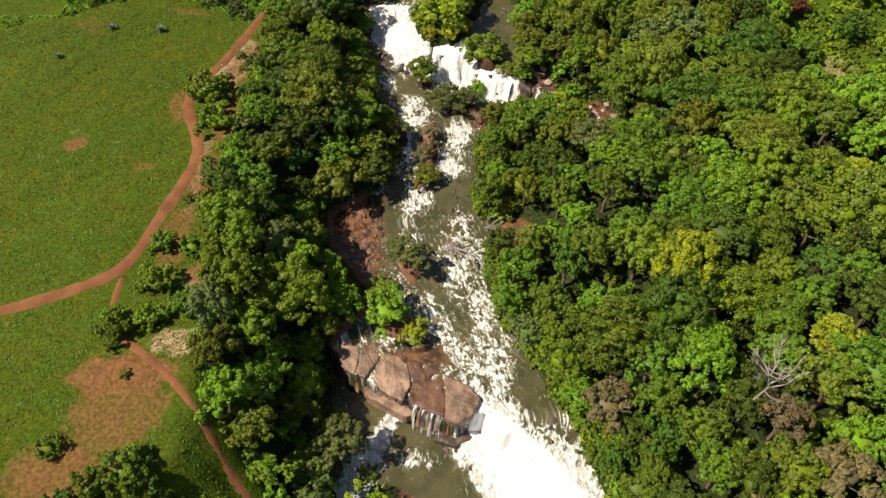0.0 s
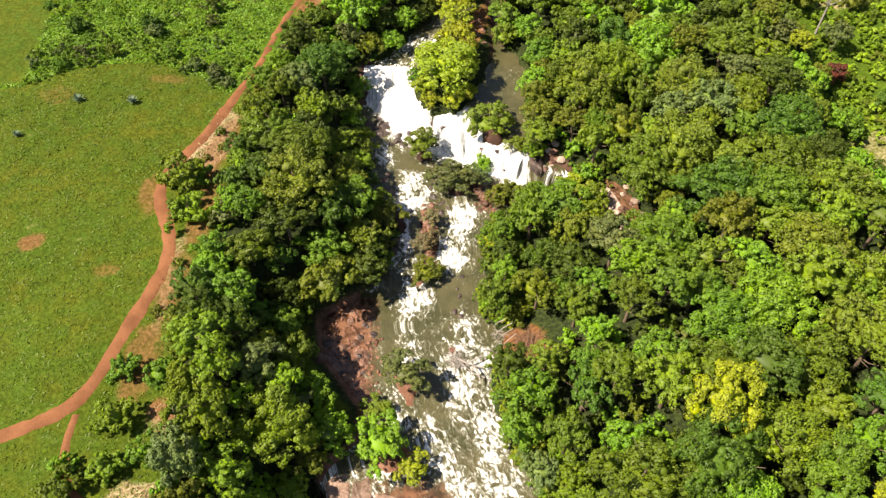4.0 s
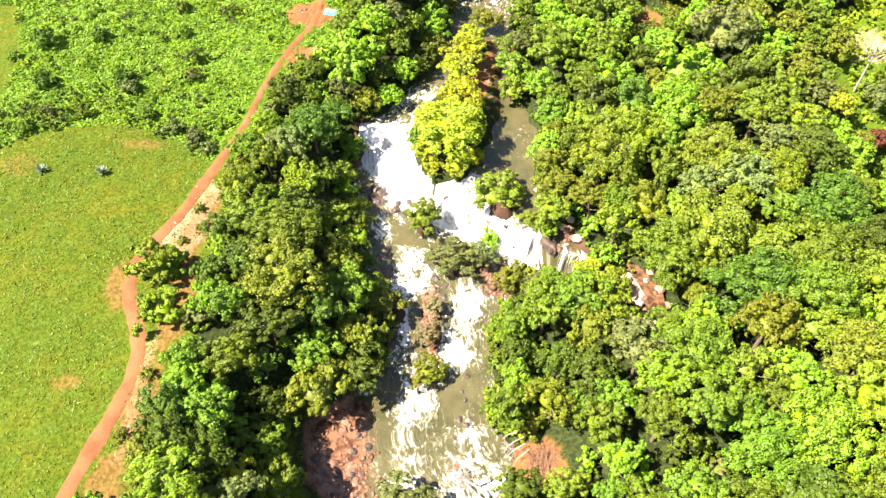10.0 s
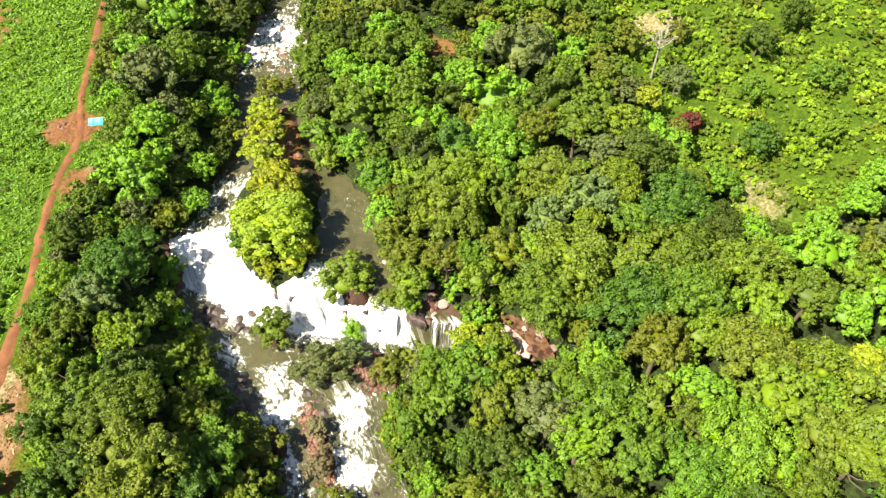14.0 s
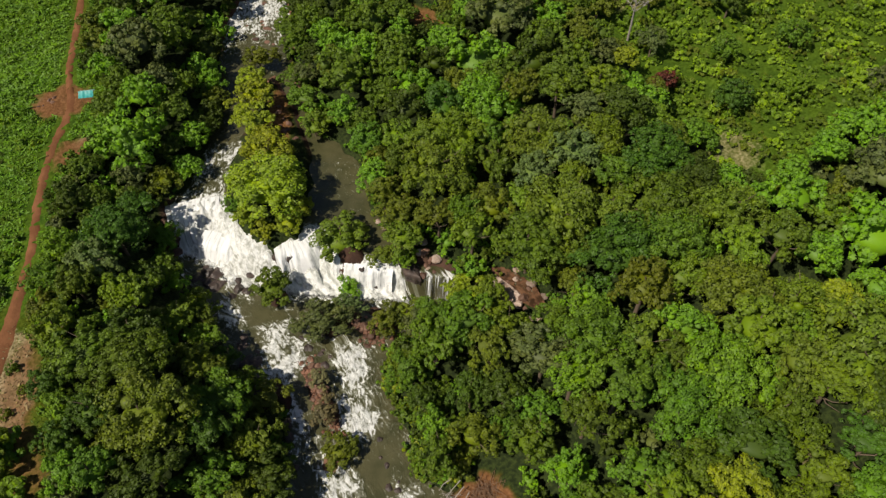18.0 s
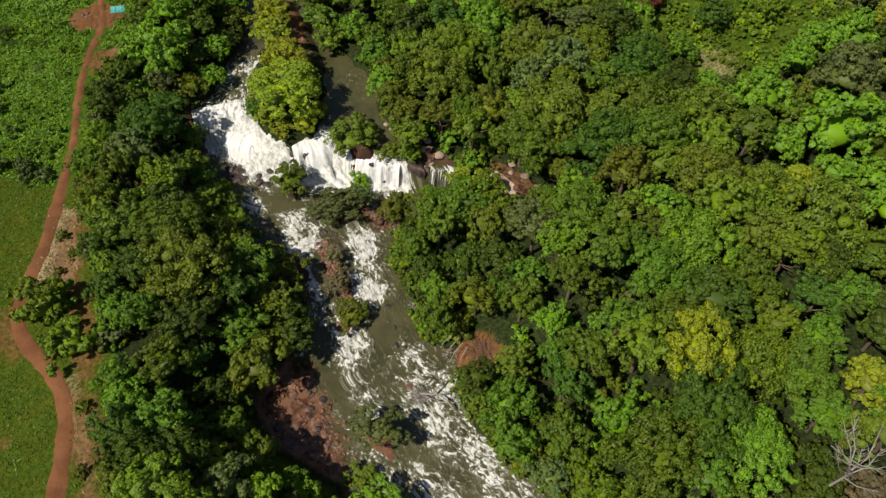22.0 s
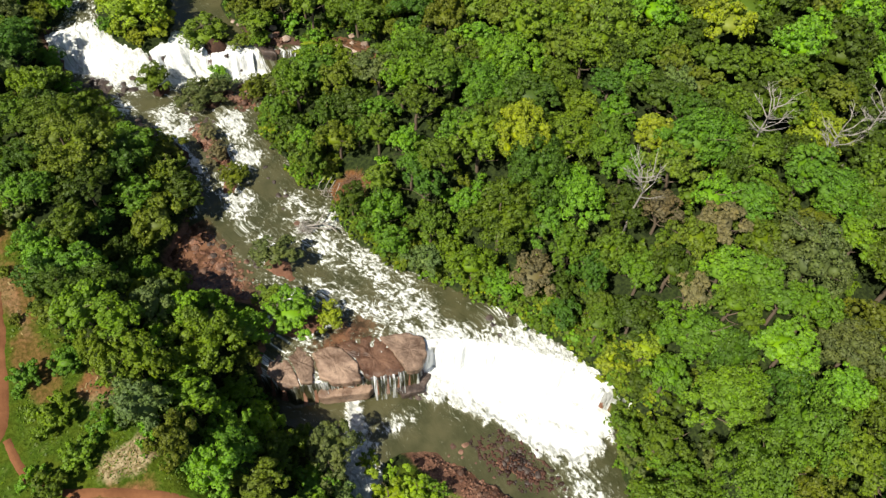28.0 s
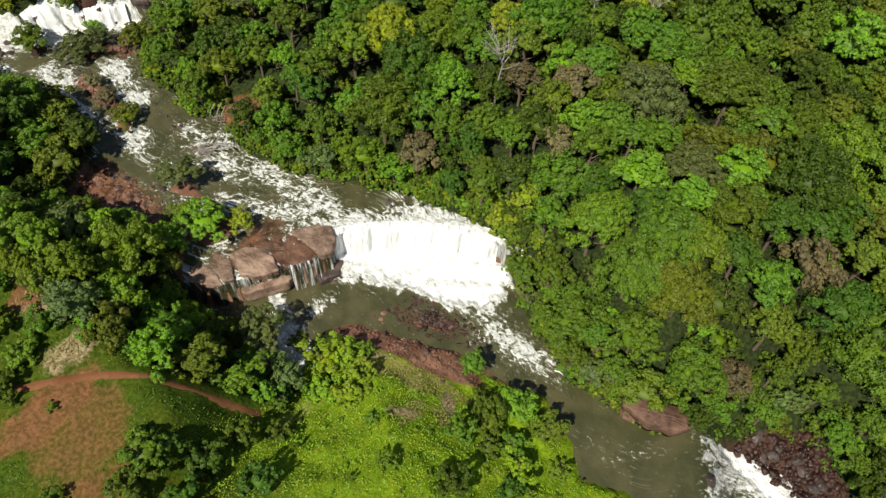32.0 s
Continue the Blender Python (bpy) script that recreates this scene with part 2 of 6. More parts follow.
def veil_material():
    """A thin fall that breaks into strands with clear gaps between them."""
    m = Mat("thin_falling_water")
    flow = m.attr("flow").outputs["Vector"]
    n1 = m.noise(1.0, 3, 0.5, flow, (1.7, 0.05, 1))
    n2 = m.noise(1.0, 4, 0.6, flow, (6.5, 0.25, 1))
    v = m.math("ADD", m.math("MULTIPLY", n1, 0.6), m.math("MULTIPLY", n2, 0.4))
    m.put(m.b.inputs["Alpha"], m.ramp(v, 0.47, 0.60, 0.0, 0.95))
    return m.done(m.mix(m.ramp(v, 0.5, 0.62), (0.55, 0.58, 0.58), (0.90, 0.91, 0.91)), 0.5, 0.3)


GROUND = ground_material()
TRACK = soil_material("red_dirt", (0.125, 0.050, 0.022), (0.205, 0.090, 0.042))
RED_ROCK = rock_material("red_brown_rock", (0.105, 0.052, 0.034), (0.28, 0.158, 0.108))
DARK_ROCK = rock_material("dark_wet_rock", (0.045, 0.035, 0.032), (0.12, 0.085, 0.07), 0.3)
WATER = water_material()
FALL = fall_material()
VEIL = veil_material()
LEDGE_ROCK = rock_material("pale_brown_ledge_rock", (0.17, 0.105, 0.072), (0.40, 0.275, 0.20))
PALE_ROCK = rock_material("pale_pink_rock", (0.30, 0.20, 0.15), (0.58, 0.46, 0.38))


# ---- plan of the valley ----
def line(*pts):
    return np.array(pts, float)


LEFT_BANK = line((46, 245), (20, 200), (13, 182), (4, 166), (0, 155), (-2, 146), (-5, 138), (-9, 131), (-14, 126.5), (-15, 119), (-13.5, 112), (-12, 104), (-11.5, 98), (-9, 95), (-7, 90), (-8.5, 84), (-12, 79), (-17, 75.5), (-16, 70), (-13, 66), (-10, 62), (-11, 57), (-14, 54.5), (-15.5, 51), (-15, 45), (-15, 42), (-15, 36), (-12.5, 32.5), (-9.5, 33.5), (-8, 36.5), (-5.5, 35), (-2, 32.5), (1, 26), (4.3, 17.5), (4.6, 14), (6.5, 6), (4, 0.5), (1, -4), (3, -9), (3, -16), (8, -24), (10, -42))
RIGHT_BANK = line((24, -42), (22.5, -33), (21.5, -26), (21.5, -20), (18.5, -14.5), (15, -10.5), (11.5, -7), (11.7, -1.3), (10.5, 5), (13, 11), (15, 16), (18.5, 20.5), (20.5, 24), (19.5, 32), (16, 42), (11.5, 51), (8.5, 56), (6.5, 62), (6, 67), (8, 72.5), (5, 77), (6, 83), (5.5, 90), (8, 93.8), (13, 95), (18, 95), (20.5, 98.5), (18, 101.5), (14, 104), (13, 113), (15, 124), (13, 129), (10.5, 133), (11, 141), (11, 149), (15, 163), (18, 180), (27, 200), (55, 243))
RIVER = np.vstack([LEFT_BANK, RIGHT_BANK])
ISLAND = line((-5, 117.5), (-6, 124.5), (-3.5, 132), (1, 139), (5.5, 148), (8.5, 150), (9.5, 140), (9, 129), (5, 117.5), (2, 113.5), (-2, 113))
RED_SHORE = line((-5.2, 34.6), (-2, 32.4), (1.4, 26), (4.5, 16), (0.8, 12.4), (-1.4, 17.5), (-3.0, 25), (-5.2, 31))
CREST_UP = line((-60, 150), (-16, 127), (-13.7, 125.7), (-6.8, 124.6), (-5, 118), (-2, 113.5), (4.3, 114.5), (6, 110), (8.3, 106.5), (13, 103), (15.2, 100.6), (19, 98.6), (60, 80))
BASE_UP = line((-60, 147), (-14.4, 121.0), (-11.4, 117.5), (-8.8, 112.5), (-5.5, 109.5), (-2, 107.5), (4.5, 104.2), (11, 100.7), (15, 98.4), (18.2, 97), (60, 78))
CREST_MAIN = line((-60, 76), (-15, 52.5), (-12.8, 48.9), (-9.5, 47.1), (-5.7, 45.0), (1.5, 41.3), (4.3, 43.3), (8.5, 40.6), (13.3, 35.6), (17.2, 30.0), (20, 22.5), (60, -30))
CREST_LAST = line((60, 30), (15.5, -10.8), (8.7, -16), (-20, -38))
STREAM = line((50, 240), (16, 182), (8, 160), (3, 146), (-5, 134), (-9, 122), (-7, 112), (-3, 104), (-1, 97), (-1, 88), (-2, 81), (-2, 75), (1, 67), (3, 60), (7, 51), (10, 42), (9, 32), (9, 22), (8, 10), (7, 0), (9, -8), (18, -18), (34, -40))


def near(px, py, pts):
    """Distance to a polyline, the side (plus: left of its direction) and the length along it, for arrays of points."""
    best, side, along, s0 = np.full(px.shape, 1e9), np.zeros(px.shape), np.zeros(px.shape), 0.0
    for (ax, ay), (bx, by) in zip(pts[:-1], pts[1:]):
        dx, dy = bx - ax, by - ay
        ln = math.hypot(dx, dy)
        t = np.clip(((px - ax) * dx + (py - ay) * dy) / ln ** 2, 0, 1)
        d = np.hypot(px - ax - t * dx, py - ay - t * dy)
        c = (dx * (py - ay) - dy * (px - ax)) / ln
        hit = d < best - 1e-9
        best, side, along = np.where(hit, d, best), np.where(hit, c, side), np.where(hit, s0 + t * ln, along)
        s0 += ln
    return best, np.where(side >= 0, 1.0, -1.0), along


def inside(px, py, poly):
    """Signed distance to a closed outline, plus inside."""
    closed = np.vstack([poly, poly[:1]])
    d, _, _ = near(px, py, closed)
    odd = np.zeros(px.shape, bool)
    for (ax, ay), (bx, by) in zip(closed[:-1], closed[1:]):
        if ay != by:
            odd ^= ((ay > py) != (by > py)) & (px < (bx - ax) * (py - ay) / (by - ay) + ax)
    return np.where(odd, d, -d)


def smooth(a, lo, hi):
    t = np.clip((a - lo) / (hi - lo), 0, 1)
    return t * t * (3 - 2 * t)


def wave(px, py, size, seed=0):
    """Cheap smooth unevenness, about -1 to 1, at the given size in metres."""
    rng = np.random.default_rng(seed)
    out = np.zeros(np.shape(px))
    for k in range(7):
        a, ph, f = rng.uniform(0, 2 * math.pi), rng.uniform(0, 6.28), (1 + 0.25 * k) * 2 * math.pi / size
        out = out + np.sin(f * (px * math.cos(a) + py * math.sin(a)) + ph + 0.7 * np.sin(f * 0.6 * (py * math.cos(a) - px * math.sin(a)) + ph * 2)) / (1 + 0.3 * k)
    return out / 3.0


def water_level(px, py):
    d_up, s_up, _ = near(px, py, CREST_UP)
    d_b, s_b, _ = near(px, py, BASE_UP)
    d_m, s_m, _ = near(px, py, CREST_MAIN)
    d_l, s_l, _ = near(px, py, CREST_LAST)
    above_up, above_base, above_main, above_last = s_up > 0, s_b > 0, s_m > 0, s_l < 0
    z = np.where(above_up, -4.7 + 0.012 * d_up, 0.0)
    t = d_up / (d_up + d_b + 1e-6)
    z = np.where(~above_up & above_base, -4.7 - 3.5 * smooth(t, 0.02, np.where(px > 3, 0.55, 0.9)), z)
    mid = -10.4 + 2.2 * smooth(py, 46, 104)
    mid = mid - 0.5 * smooth(4.0 - d_m, 0, 4.0)
    z = np.where(~above_base & above_main, mid, z)
    z = np.where(~above_main & above_last & ~above_base, -15.5, z)
    z = np.where(~above_last & ~above_main, -15.6 - 6.5 * smooth(d_l, 0, 9), z)
    return z


# low islands and shelves in the bed: x, y, half length, half width, turn in degrees, height over the water
BARS = [(-2.3, 90.6, 6.0, 1.4, 97, 0.75), (-5.0, 65.5, 3.4, 1.8, 110, 0.5), (-7.0, 56.3, 4.8, 2.8, 150, 0.6), (-3.3, 107.3, 1.8, 1.5, 0, 0.7), (4.0, 100.3, 3.2, 1.8, 160, 0.5),
        (-12.5, 70.5, 6.5, 3.6, 115, -0.30), (7.6, 107.6, 2.2, 1.8, 150, 1.2), (-7.5, 92.5, 2.0, 3.4, 0, 0.5), (5.2, 24.6, 6.0, 2.6, 118, 0.28), (8.5, 99.8, 2.0, 1.0, 150, 0.5), (-3.6, 82.5, 2.2, 1.5, 40, 0.5), (9.5, 97.2, 2.4, 1.4, 160, 0.4), (6.4, 97.2, 2.4, 1.4, 110, 0.3), (2.2, 99.6, 1.8, 1.8, 0, 0.5)]


def bank_height(px, py):
    east = smooth(px, -6, 14)
    left = 0.4 + 0.5 * wave(px, py, 45, 3) + 1.6 * smooth(-px, 34, 60) * smooth(py, 60, 110)
    right = -5.0 + 0.06 * (px - 10) + 0.035 * (py - 60) + 1.3 * wave(px, py, 38, 5)
    return left * (1 - east) + np.minimum(right, 6) * east


def shore(px, py):
    """Signed distance to the water's edge: plus in the water."""
    return np.minimum(inside(px, py, RIVER), -inside(px, py, ISLAND))


def ground_height(px, py):
    px, py = np.asarray(px, float), np.asarray(py, float)
    d = shore(px, py) + 0.5 * wave(px, py, 7, 11)
    w, b = water_level(px, py), bank_height(px, py)
    width = np.where(px < 0, 15.0 + 14.0 * smooth(34 - py, 0, 9), 21.0)
    isl = inside(px, py, ISLAND) > 0
    b = np.where(isl, w + 1.6, b)
    steep = smooth(-d, 0, 1.6) * 0.9
    out = w + steep + (b - w - 0.9) * smooth(-d, 0.5, width) ** 0.85
    out = out + 0.15 * wave(px, py, 5, 8)
    bed = w - np.minimum(1.4, 0.15 + 0.4 * d)
    for x, y, a, c, turn, h in BARS:
        co, si = math.cos(radians(turn)), math.sin(radians(turn))
        u, v = (px - x) * co + (py - y) * si, (py - y) * co - (px - x) * si
        r = np.sqrt((u / a) ** 2 + (v / c) ** 2) + 0.18 * wave(px, py, 3.5, 21)
        bed = np.maximum(bed, w + h * 1.2 - (h + 1.4) * smooth(r, 0.3, 1.5) - 0.2 * (h < 0.3))
    u, v = (px - 26.3) * 0.91 + (py - 94) * 0.42, (py - 94) * 0.91 - (px - 26.3) * 0.42
    pond = smooth(1.6 - np.sqrt((u / 1.6) ** 2 + (v / 3.8) ** 2), 0, 0.6)
    out = out * (1 - pond) + -4.4 * pond
    return np.where(d > 0, bed, out)


def mesh_object(name, verts, faces, materials, parent=None, smooth_shade=True, attrs=None, vectors=None):
    """A mesh from arrays; attrs: float values by point; vectors: three values by point."""
    me = bpy.data.meshes.new(name)
    verts, faces = np.asarray(verts, np.float32), np.asarray(faces, np.int32)
    k = faces.shape[1]
    me.vertices.add(len(verts))
    me.vertices.foreach_set("co", verts.ravel())
    me.loops.add(faces.size)
    me.loops.foreach_set("vertex_index", faces.ravel())
    me.polygons.add(len(faces))
    me.polygons.foreach_set("loop_start", np.arange(0, faces.size, k, dtype=np.int32))
    me.polygons.foreach_set("use_smooth", np.full(len(faces), smooth_shade))
    me.update(calc_edges=True)
    for key, v in (attrs or {}).items():
        me.attributes.new(key, "FLOAT", "POINT").data.foreach_set("value", np.asarray(v, np.float32).ravel())
    for key, v in (vectors or {}).items():
        me.attributes.new(key, "FLOAT_VECTOR", "POINT").data.foreach_set("vector", np.asarray(v, np.float32).ravel())
    for m in materials if isinstance(materials, (list, tuple)) else [materials]:
        me.materials.append(m)
    ob = new(name, me)
    ob.parent = parent
    return ob


def grid_faces(nx, ny, keep=None):
    i, j = np.meshgrid(np.arange(nx - 1), np.arange(ny - 1))
    a = (j * nx + i).ravel()
    f = np.stack([a, a + 1, a + nx + 1, a + nx], 1)
    if keep is not None:
        f = f[keep.ravel()[f].any(1)]
    return f


def compact(verts, faces, *arrays):
    used = np.unique(faces)
    back = np.zeros(len(verts), np.int64)
    back[used] = np.arange(len(used))
    return (verts[used], back[faces], *[a[used] for a in arrays])


def spread_axis(lo, hi, step, far):
    """Even steps from lo to hi, then ever wider ones out to far on both sides."""
    mid = np.arange(lo, hi + step / 2, step)
    grow = np.cumsum(step * 1.35 ** np.arange(1, 40))
    grow = grow[grow < far]
    return np.concatenate([lo - grow[::-1], mid, hi + grow])


# ---- ground, one sheet to the horizon ----
TRACK_MAIN = line((-8, 235), (-16.5, 188), (-20.6, 169), (-22.8, 157), (-23.2, 148), (-27, 139), (-29.6, 129), (-30.8, 121), (-33.8, 111.5), (-37, 101.3), (-40.8, 94), (-40.2, 88.6), (-37.4, 83.8), (-36.2, 79), (-37, 73), (-38.8, 67), (-40, 61.5), (-41.6, 57), (-47.5, 54), (-54, 51.6), (-75, 47), (-120, 30))
TRACK_SIDE = line((-41.3, 57), (-41.3, 51), (-39, 47), (-35.5, 45), (-31.0, 41.2), (-26.8, 36.6), (-23.8, 31.8), (-20.5, 28.5))
SCRUB_EDGE = line((-100, 95), (-67, 112.5), (-59.6, 117.3), (-48.6, 119.8), (-40, 116.5), (-34.5, 112))
# soft patches: x, y, half sizes, turn, strength
BARE = [(-37.0, 42.0, 6.5, 3.0, 0, 0.8), (-41.6, 90.0, 1.8, 4.2, 10, 0.6), (-36.5, 38.0, 5.5, 6.5, -30, 0.62), (-55.0, 81, 2.0, 1.4, 0, 0.7), (-44, 76.5, 2.2, 1.2, 0, 0.5), (-33.5, 88, 2.0, 9, 0, 0.6), (-24.5, 150, 4.5, 4.0, 0, 0.9), (-23.5, 137, 4.0, 3.5, 0, 0.8), (-52, 185, 17, 17.5, 0, 1.2), (10.8, 71.0, 3.6, 2.8, -20, 1.1), (36, 150, 2.5, 6.0, 20, 0.8), (-61, 110, 3.0, 2.5, 0, 0.4), (-45, 115.5, 4, 1.5, 0, 0.45), (-36, 63, 2.4, 6, 0, 0.6), (-34.6, 74, 2.0, 7, 0, 0.6), (-34.0, 99, 2.2, 9, -12, 0.62), (-30.5, 57, 3.0, 2.5, 0, 0.8), (6, 138, 2.2, 8, -15, 0.8), (-41, 30, 6, 4, 0, 0.7), (-18.5, 149, 3.0, 1.2, 0, 0.8)]
STRAW = [(-35.0, 99.5, 2.6, 5.5, -15, 1.0), (-34.0, 106, 2.0, 3.0, 0, 0.7), (-29.5, 56, 3.5, 2.5, 0, 0.9), (-31.5, 46.5, 3.5, 2.0, 0, 0.9), (-21.5, 138, 2.5, 3, 0, 0.8), (-26.5, 151, 1.6, 1.2, 0, 1.0), (-4.8, 26.5, 0.8, 3.0, 25, 0.6), (-4.6, 13.6, 0.9, 2.4, -40, 0.8), (-10.5, 16.0, 1.2, 2.0, 30, 0.6), (-35.2, 75, 1.1, 8, 0, 0.55), (72, 140, 6, 5, 0, 0.6), (66, 101, 4, 5, 0, 0.5)]

# soil laid bare inside the woods
BANK_SOIL = [(10.8, 70.8, 3.4, 2.8, -20, 1.0), (36, 150, 2.5, 6.0, 20, 0.8), (6, 138, 2.2, 8, -15, 0.8)]
PALE = [(-4.4, 20.5, 2.0, 8.0, 14, 1.1), (-6.6, 12.0, 1.4, 2.4, 0, 0.8), (-9.5, 15.5, 2.5, 1.4, 20, 0.6), (-17, 27, 5, 1.5, -20, 0.4)]


def patches(px, py, rows):
    out = np.zeros(px.shape)
    for x, y, a, c, turn, k in rows:
        co, si = math.cos(radians(turn)), math.sin(radians(turn))
        u, v = (px - x) * co + (py - y) * si, (py - y) * co - (px - x) * si
        out = np.maximum(out, k * smooth(1.35 - np.sqrt((u / a) ** 2 + (v / c) ** 2) + 0.25 * wave(px, py, 4.0, 31), 0, 0.7))
    return out


def tree_line(py):
    """x of the wood's western edge at y."""
    return np.interp(py, [-60, 20, 28, 34, 40, 50, 57, 63, 75, 85, 95, 105, 115, 125, 135, 142, 150, 157, 170, 190, 240], [-2, -6, -16, -23, -27, -30.5, -31, -33, -32, -30.7, -30.5, -31, -29.5, -27.5, -24, -20.5, -17, -19, -17.5, -14, -4])


def wood_zone(px, py):
    """Plus inside the woods, in metres from the edge."""
    s = shore(px, py)
    west = np.where(px < 5, px - tree_line(py), 50.0)
    low_left = np.where(((py < 30) & (px < 8)) | ((py < 38.5) & (px > -13) & (px < 8)) | (inside(px, py, ISLAND) > -1), -5.0, 50.0)
    open_right = -inside(px, py, line((58, 94), (66, 92), (90, 100), (120, 120), (100, 160), (78, 152), (64, 146), (58, 130), (60, 112)))
    bare = -inside(px, py, line((7, 74.0), (11, 75), (15.0, 73.0), (15, 68.0), (11.5, 66.0), (8, 67)))
    red_pool = -inside(px, py, line((23.5, 100), (28.5, 99), (30, 89), (26.5, 87), (22.5, 90)))
    side_fall = -inside(px, py, line((14, 104.5), (17.5, 106), (20.5, 102), (20, 96.5), (15, 96.5)))
    last_rocks = -inside(px, py, line((20, -16), (24, -18), (27.5, -24), (24.5, -31), (20, -36), (18, -22)))
    red_bay = -inside(px, py, line((-19.5, 77), (-15, 80.5), (-9, 77), (-7.5, 60), (-12.5, 58.5), (-17.5, 65)))
    far_bare = -inside(px, py, line((32.5, 157), (38, 156), (37, 144), (32, 143)))
    return np.minimum.reduce([-s, west, low_left, open_right, bare, red_pool, side_fall, last_rocks, red_bay, far_bare])


gx, gy = spread_axis(-78, 72, 0.65, 2600), spread_axis(-38, 196, 0.65, 2600)
GX, GY = np.meshgrid(gx, gy)
GZ = ground_height(GX, GY)
far = smooth(np.maximum(np.abs(GX) - 160, np.abs(GY - 90) - 170), 0, 300)
GZ = GZ * (1 - far) + (4 + 6 * wave(GX, GY, 700, 2)) * far
zone, sh = wood_zone(GX, GY), shore(GX, GY)
d_scrub, s_scrub, _ = near(GX, GY, SCRUB_EDGE)
lush = np.where((s_scrub > 0) & (GX < -20), 1.0, 0.0) * smooth(d_scrub, 0, 2)
lush = np.maximum(lush, smooth(26 - GY, -4, 4) * smooth(GX, -30, -22) * smooth(8 - GX, -2, 2) * 0.85)
lush = np.maximum(lush, smooth(GX, 54, 60) * smooth(GY, 88, 96) * 0.8)
yellow = inside(GX, GY, line((-120, 110), (-67.5, 113), (-70, 136), (-76, 150), (-120, 160)))
lush = lush * (1 - smooth(yellow, -1, 1)) * (1 - 0.7 * smooth(inside(GX, GY, line((-60, 150), (-40, 158), (-38, 168), (-60, 166))), -2, 2))
stony = np.maximum.reduce([np.exp(-(((GX - a) / c) ** 2 + ((GY - b) / e) ** 2)) for a, b, c, e in ((-12, 71, 7, 9), (-7, 56, 9, 7), (17, 101, 3.5, 3.5), (3, 22, 7, 13), (24, -24, 9, 10), (12.5, -6, 3, 4), (6, 142, 6, 14), (10, 165, 9, 12), (-14, 124, 3, 4), (-1, 88, 4, 8), (5, 100, 6, 3), (11, 108, 4, 4))])
rockness = np.maximum(np.maximum(smooth(sh, -1.6, -0.3) * smooth(stony, 0.15, 0.5), smooth(sh, 0.1, 0.6)), smooth(inside(GX, GY, RED_SHORE), -1.0, 0.5))
rockness = np.maximum(rockness, smooth(inside(GX, GY, line((20.5, -16.5), (24, -18.5), (27.5, -24), (24.5, -31), (20, -36))), -1.0, 0.5))
wetness = np.maximum(smooth(GY, 80, 90) * smooth(150 - GY, 0, 10), smooth(-8 - GY, 0, 4)) + 0.3 * smooth(wave(GX, GY, 4, 95), 0.1, 0.6)
GZ = GZ + lush * np.maximum(0, 0.42 * wave(GX, GY, 3.2, 91) + 0.34 * wave(GX, GY, 1.7, 92)) * (sh < -1)
# floor mask: litter with painted shade in the woods, along banks, on the island
ground = mesh_object("ground", np.stack([GX.ravel(), GY.ravel(), GZ.ravel()], 1), grid_faces(len(gx), len(gy)), GROUND,
                     attrs=dict(lush=lush, bare=patches(GX, GY, BARE), straw=patches(GX, GY, STRAW), floor_shade=np.maximum.reduce([smooth(zone, -0.5, 1.5), smooth(sh, -3.0, -1.5) * (GY > 28), smooth(GX, 8, 10) * (sh < 0) * (GX < 62), 0.8 * smooth(inside(GX, GY, ISLAND), 0.2, 1.0)]) * (1 - smooth(far, 0, 0.2)) * (1 - smooth(patches(GX, GY, BANK_SOIL), 0.2, 0.8)), rock=rockness, wet=wetness, pale=patches(GX, GY, PALE), meadow=smooth(28 - GY, -3, 3) * smooth(GX, -30, -22) * smooth(8 - GX, -2, 2)))
tagged(ground, "grassy valley ground with red soil and leaf litter darkened by painted shade", "ground", kind="structure")


def height_at(px, py):
    """The height of the ground sheet at points, between its grid points."""
    px, py = np.atleast_1d(np.asarray(px, float)), np.atleast_1d(np.asarray(py, float))
    i = np.clip(np.searchsorted(gx, px) - 1, 0, len(gx) - 2)
    j = np.clip(np.searchsorted(gy, py) - 1, 0, len(gy) - 2)
    u, v = np.clip((px - gx[i]) / (gx[i + 1] - gx[i]), 0, 1), np.clip((py - gy[j]) / (gy[j + 1] - gy[j]), 0, 1)
    return GZ[j, i] * (1 - u) * (1 - v) + GZ[j, i + 1] * u * (1 - v) + GZ[j + 1, i] * (1 - u) * v + GZ[j + 1, i + 1] * u * v


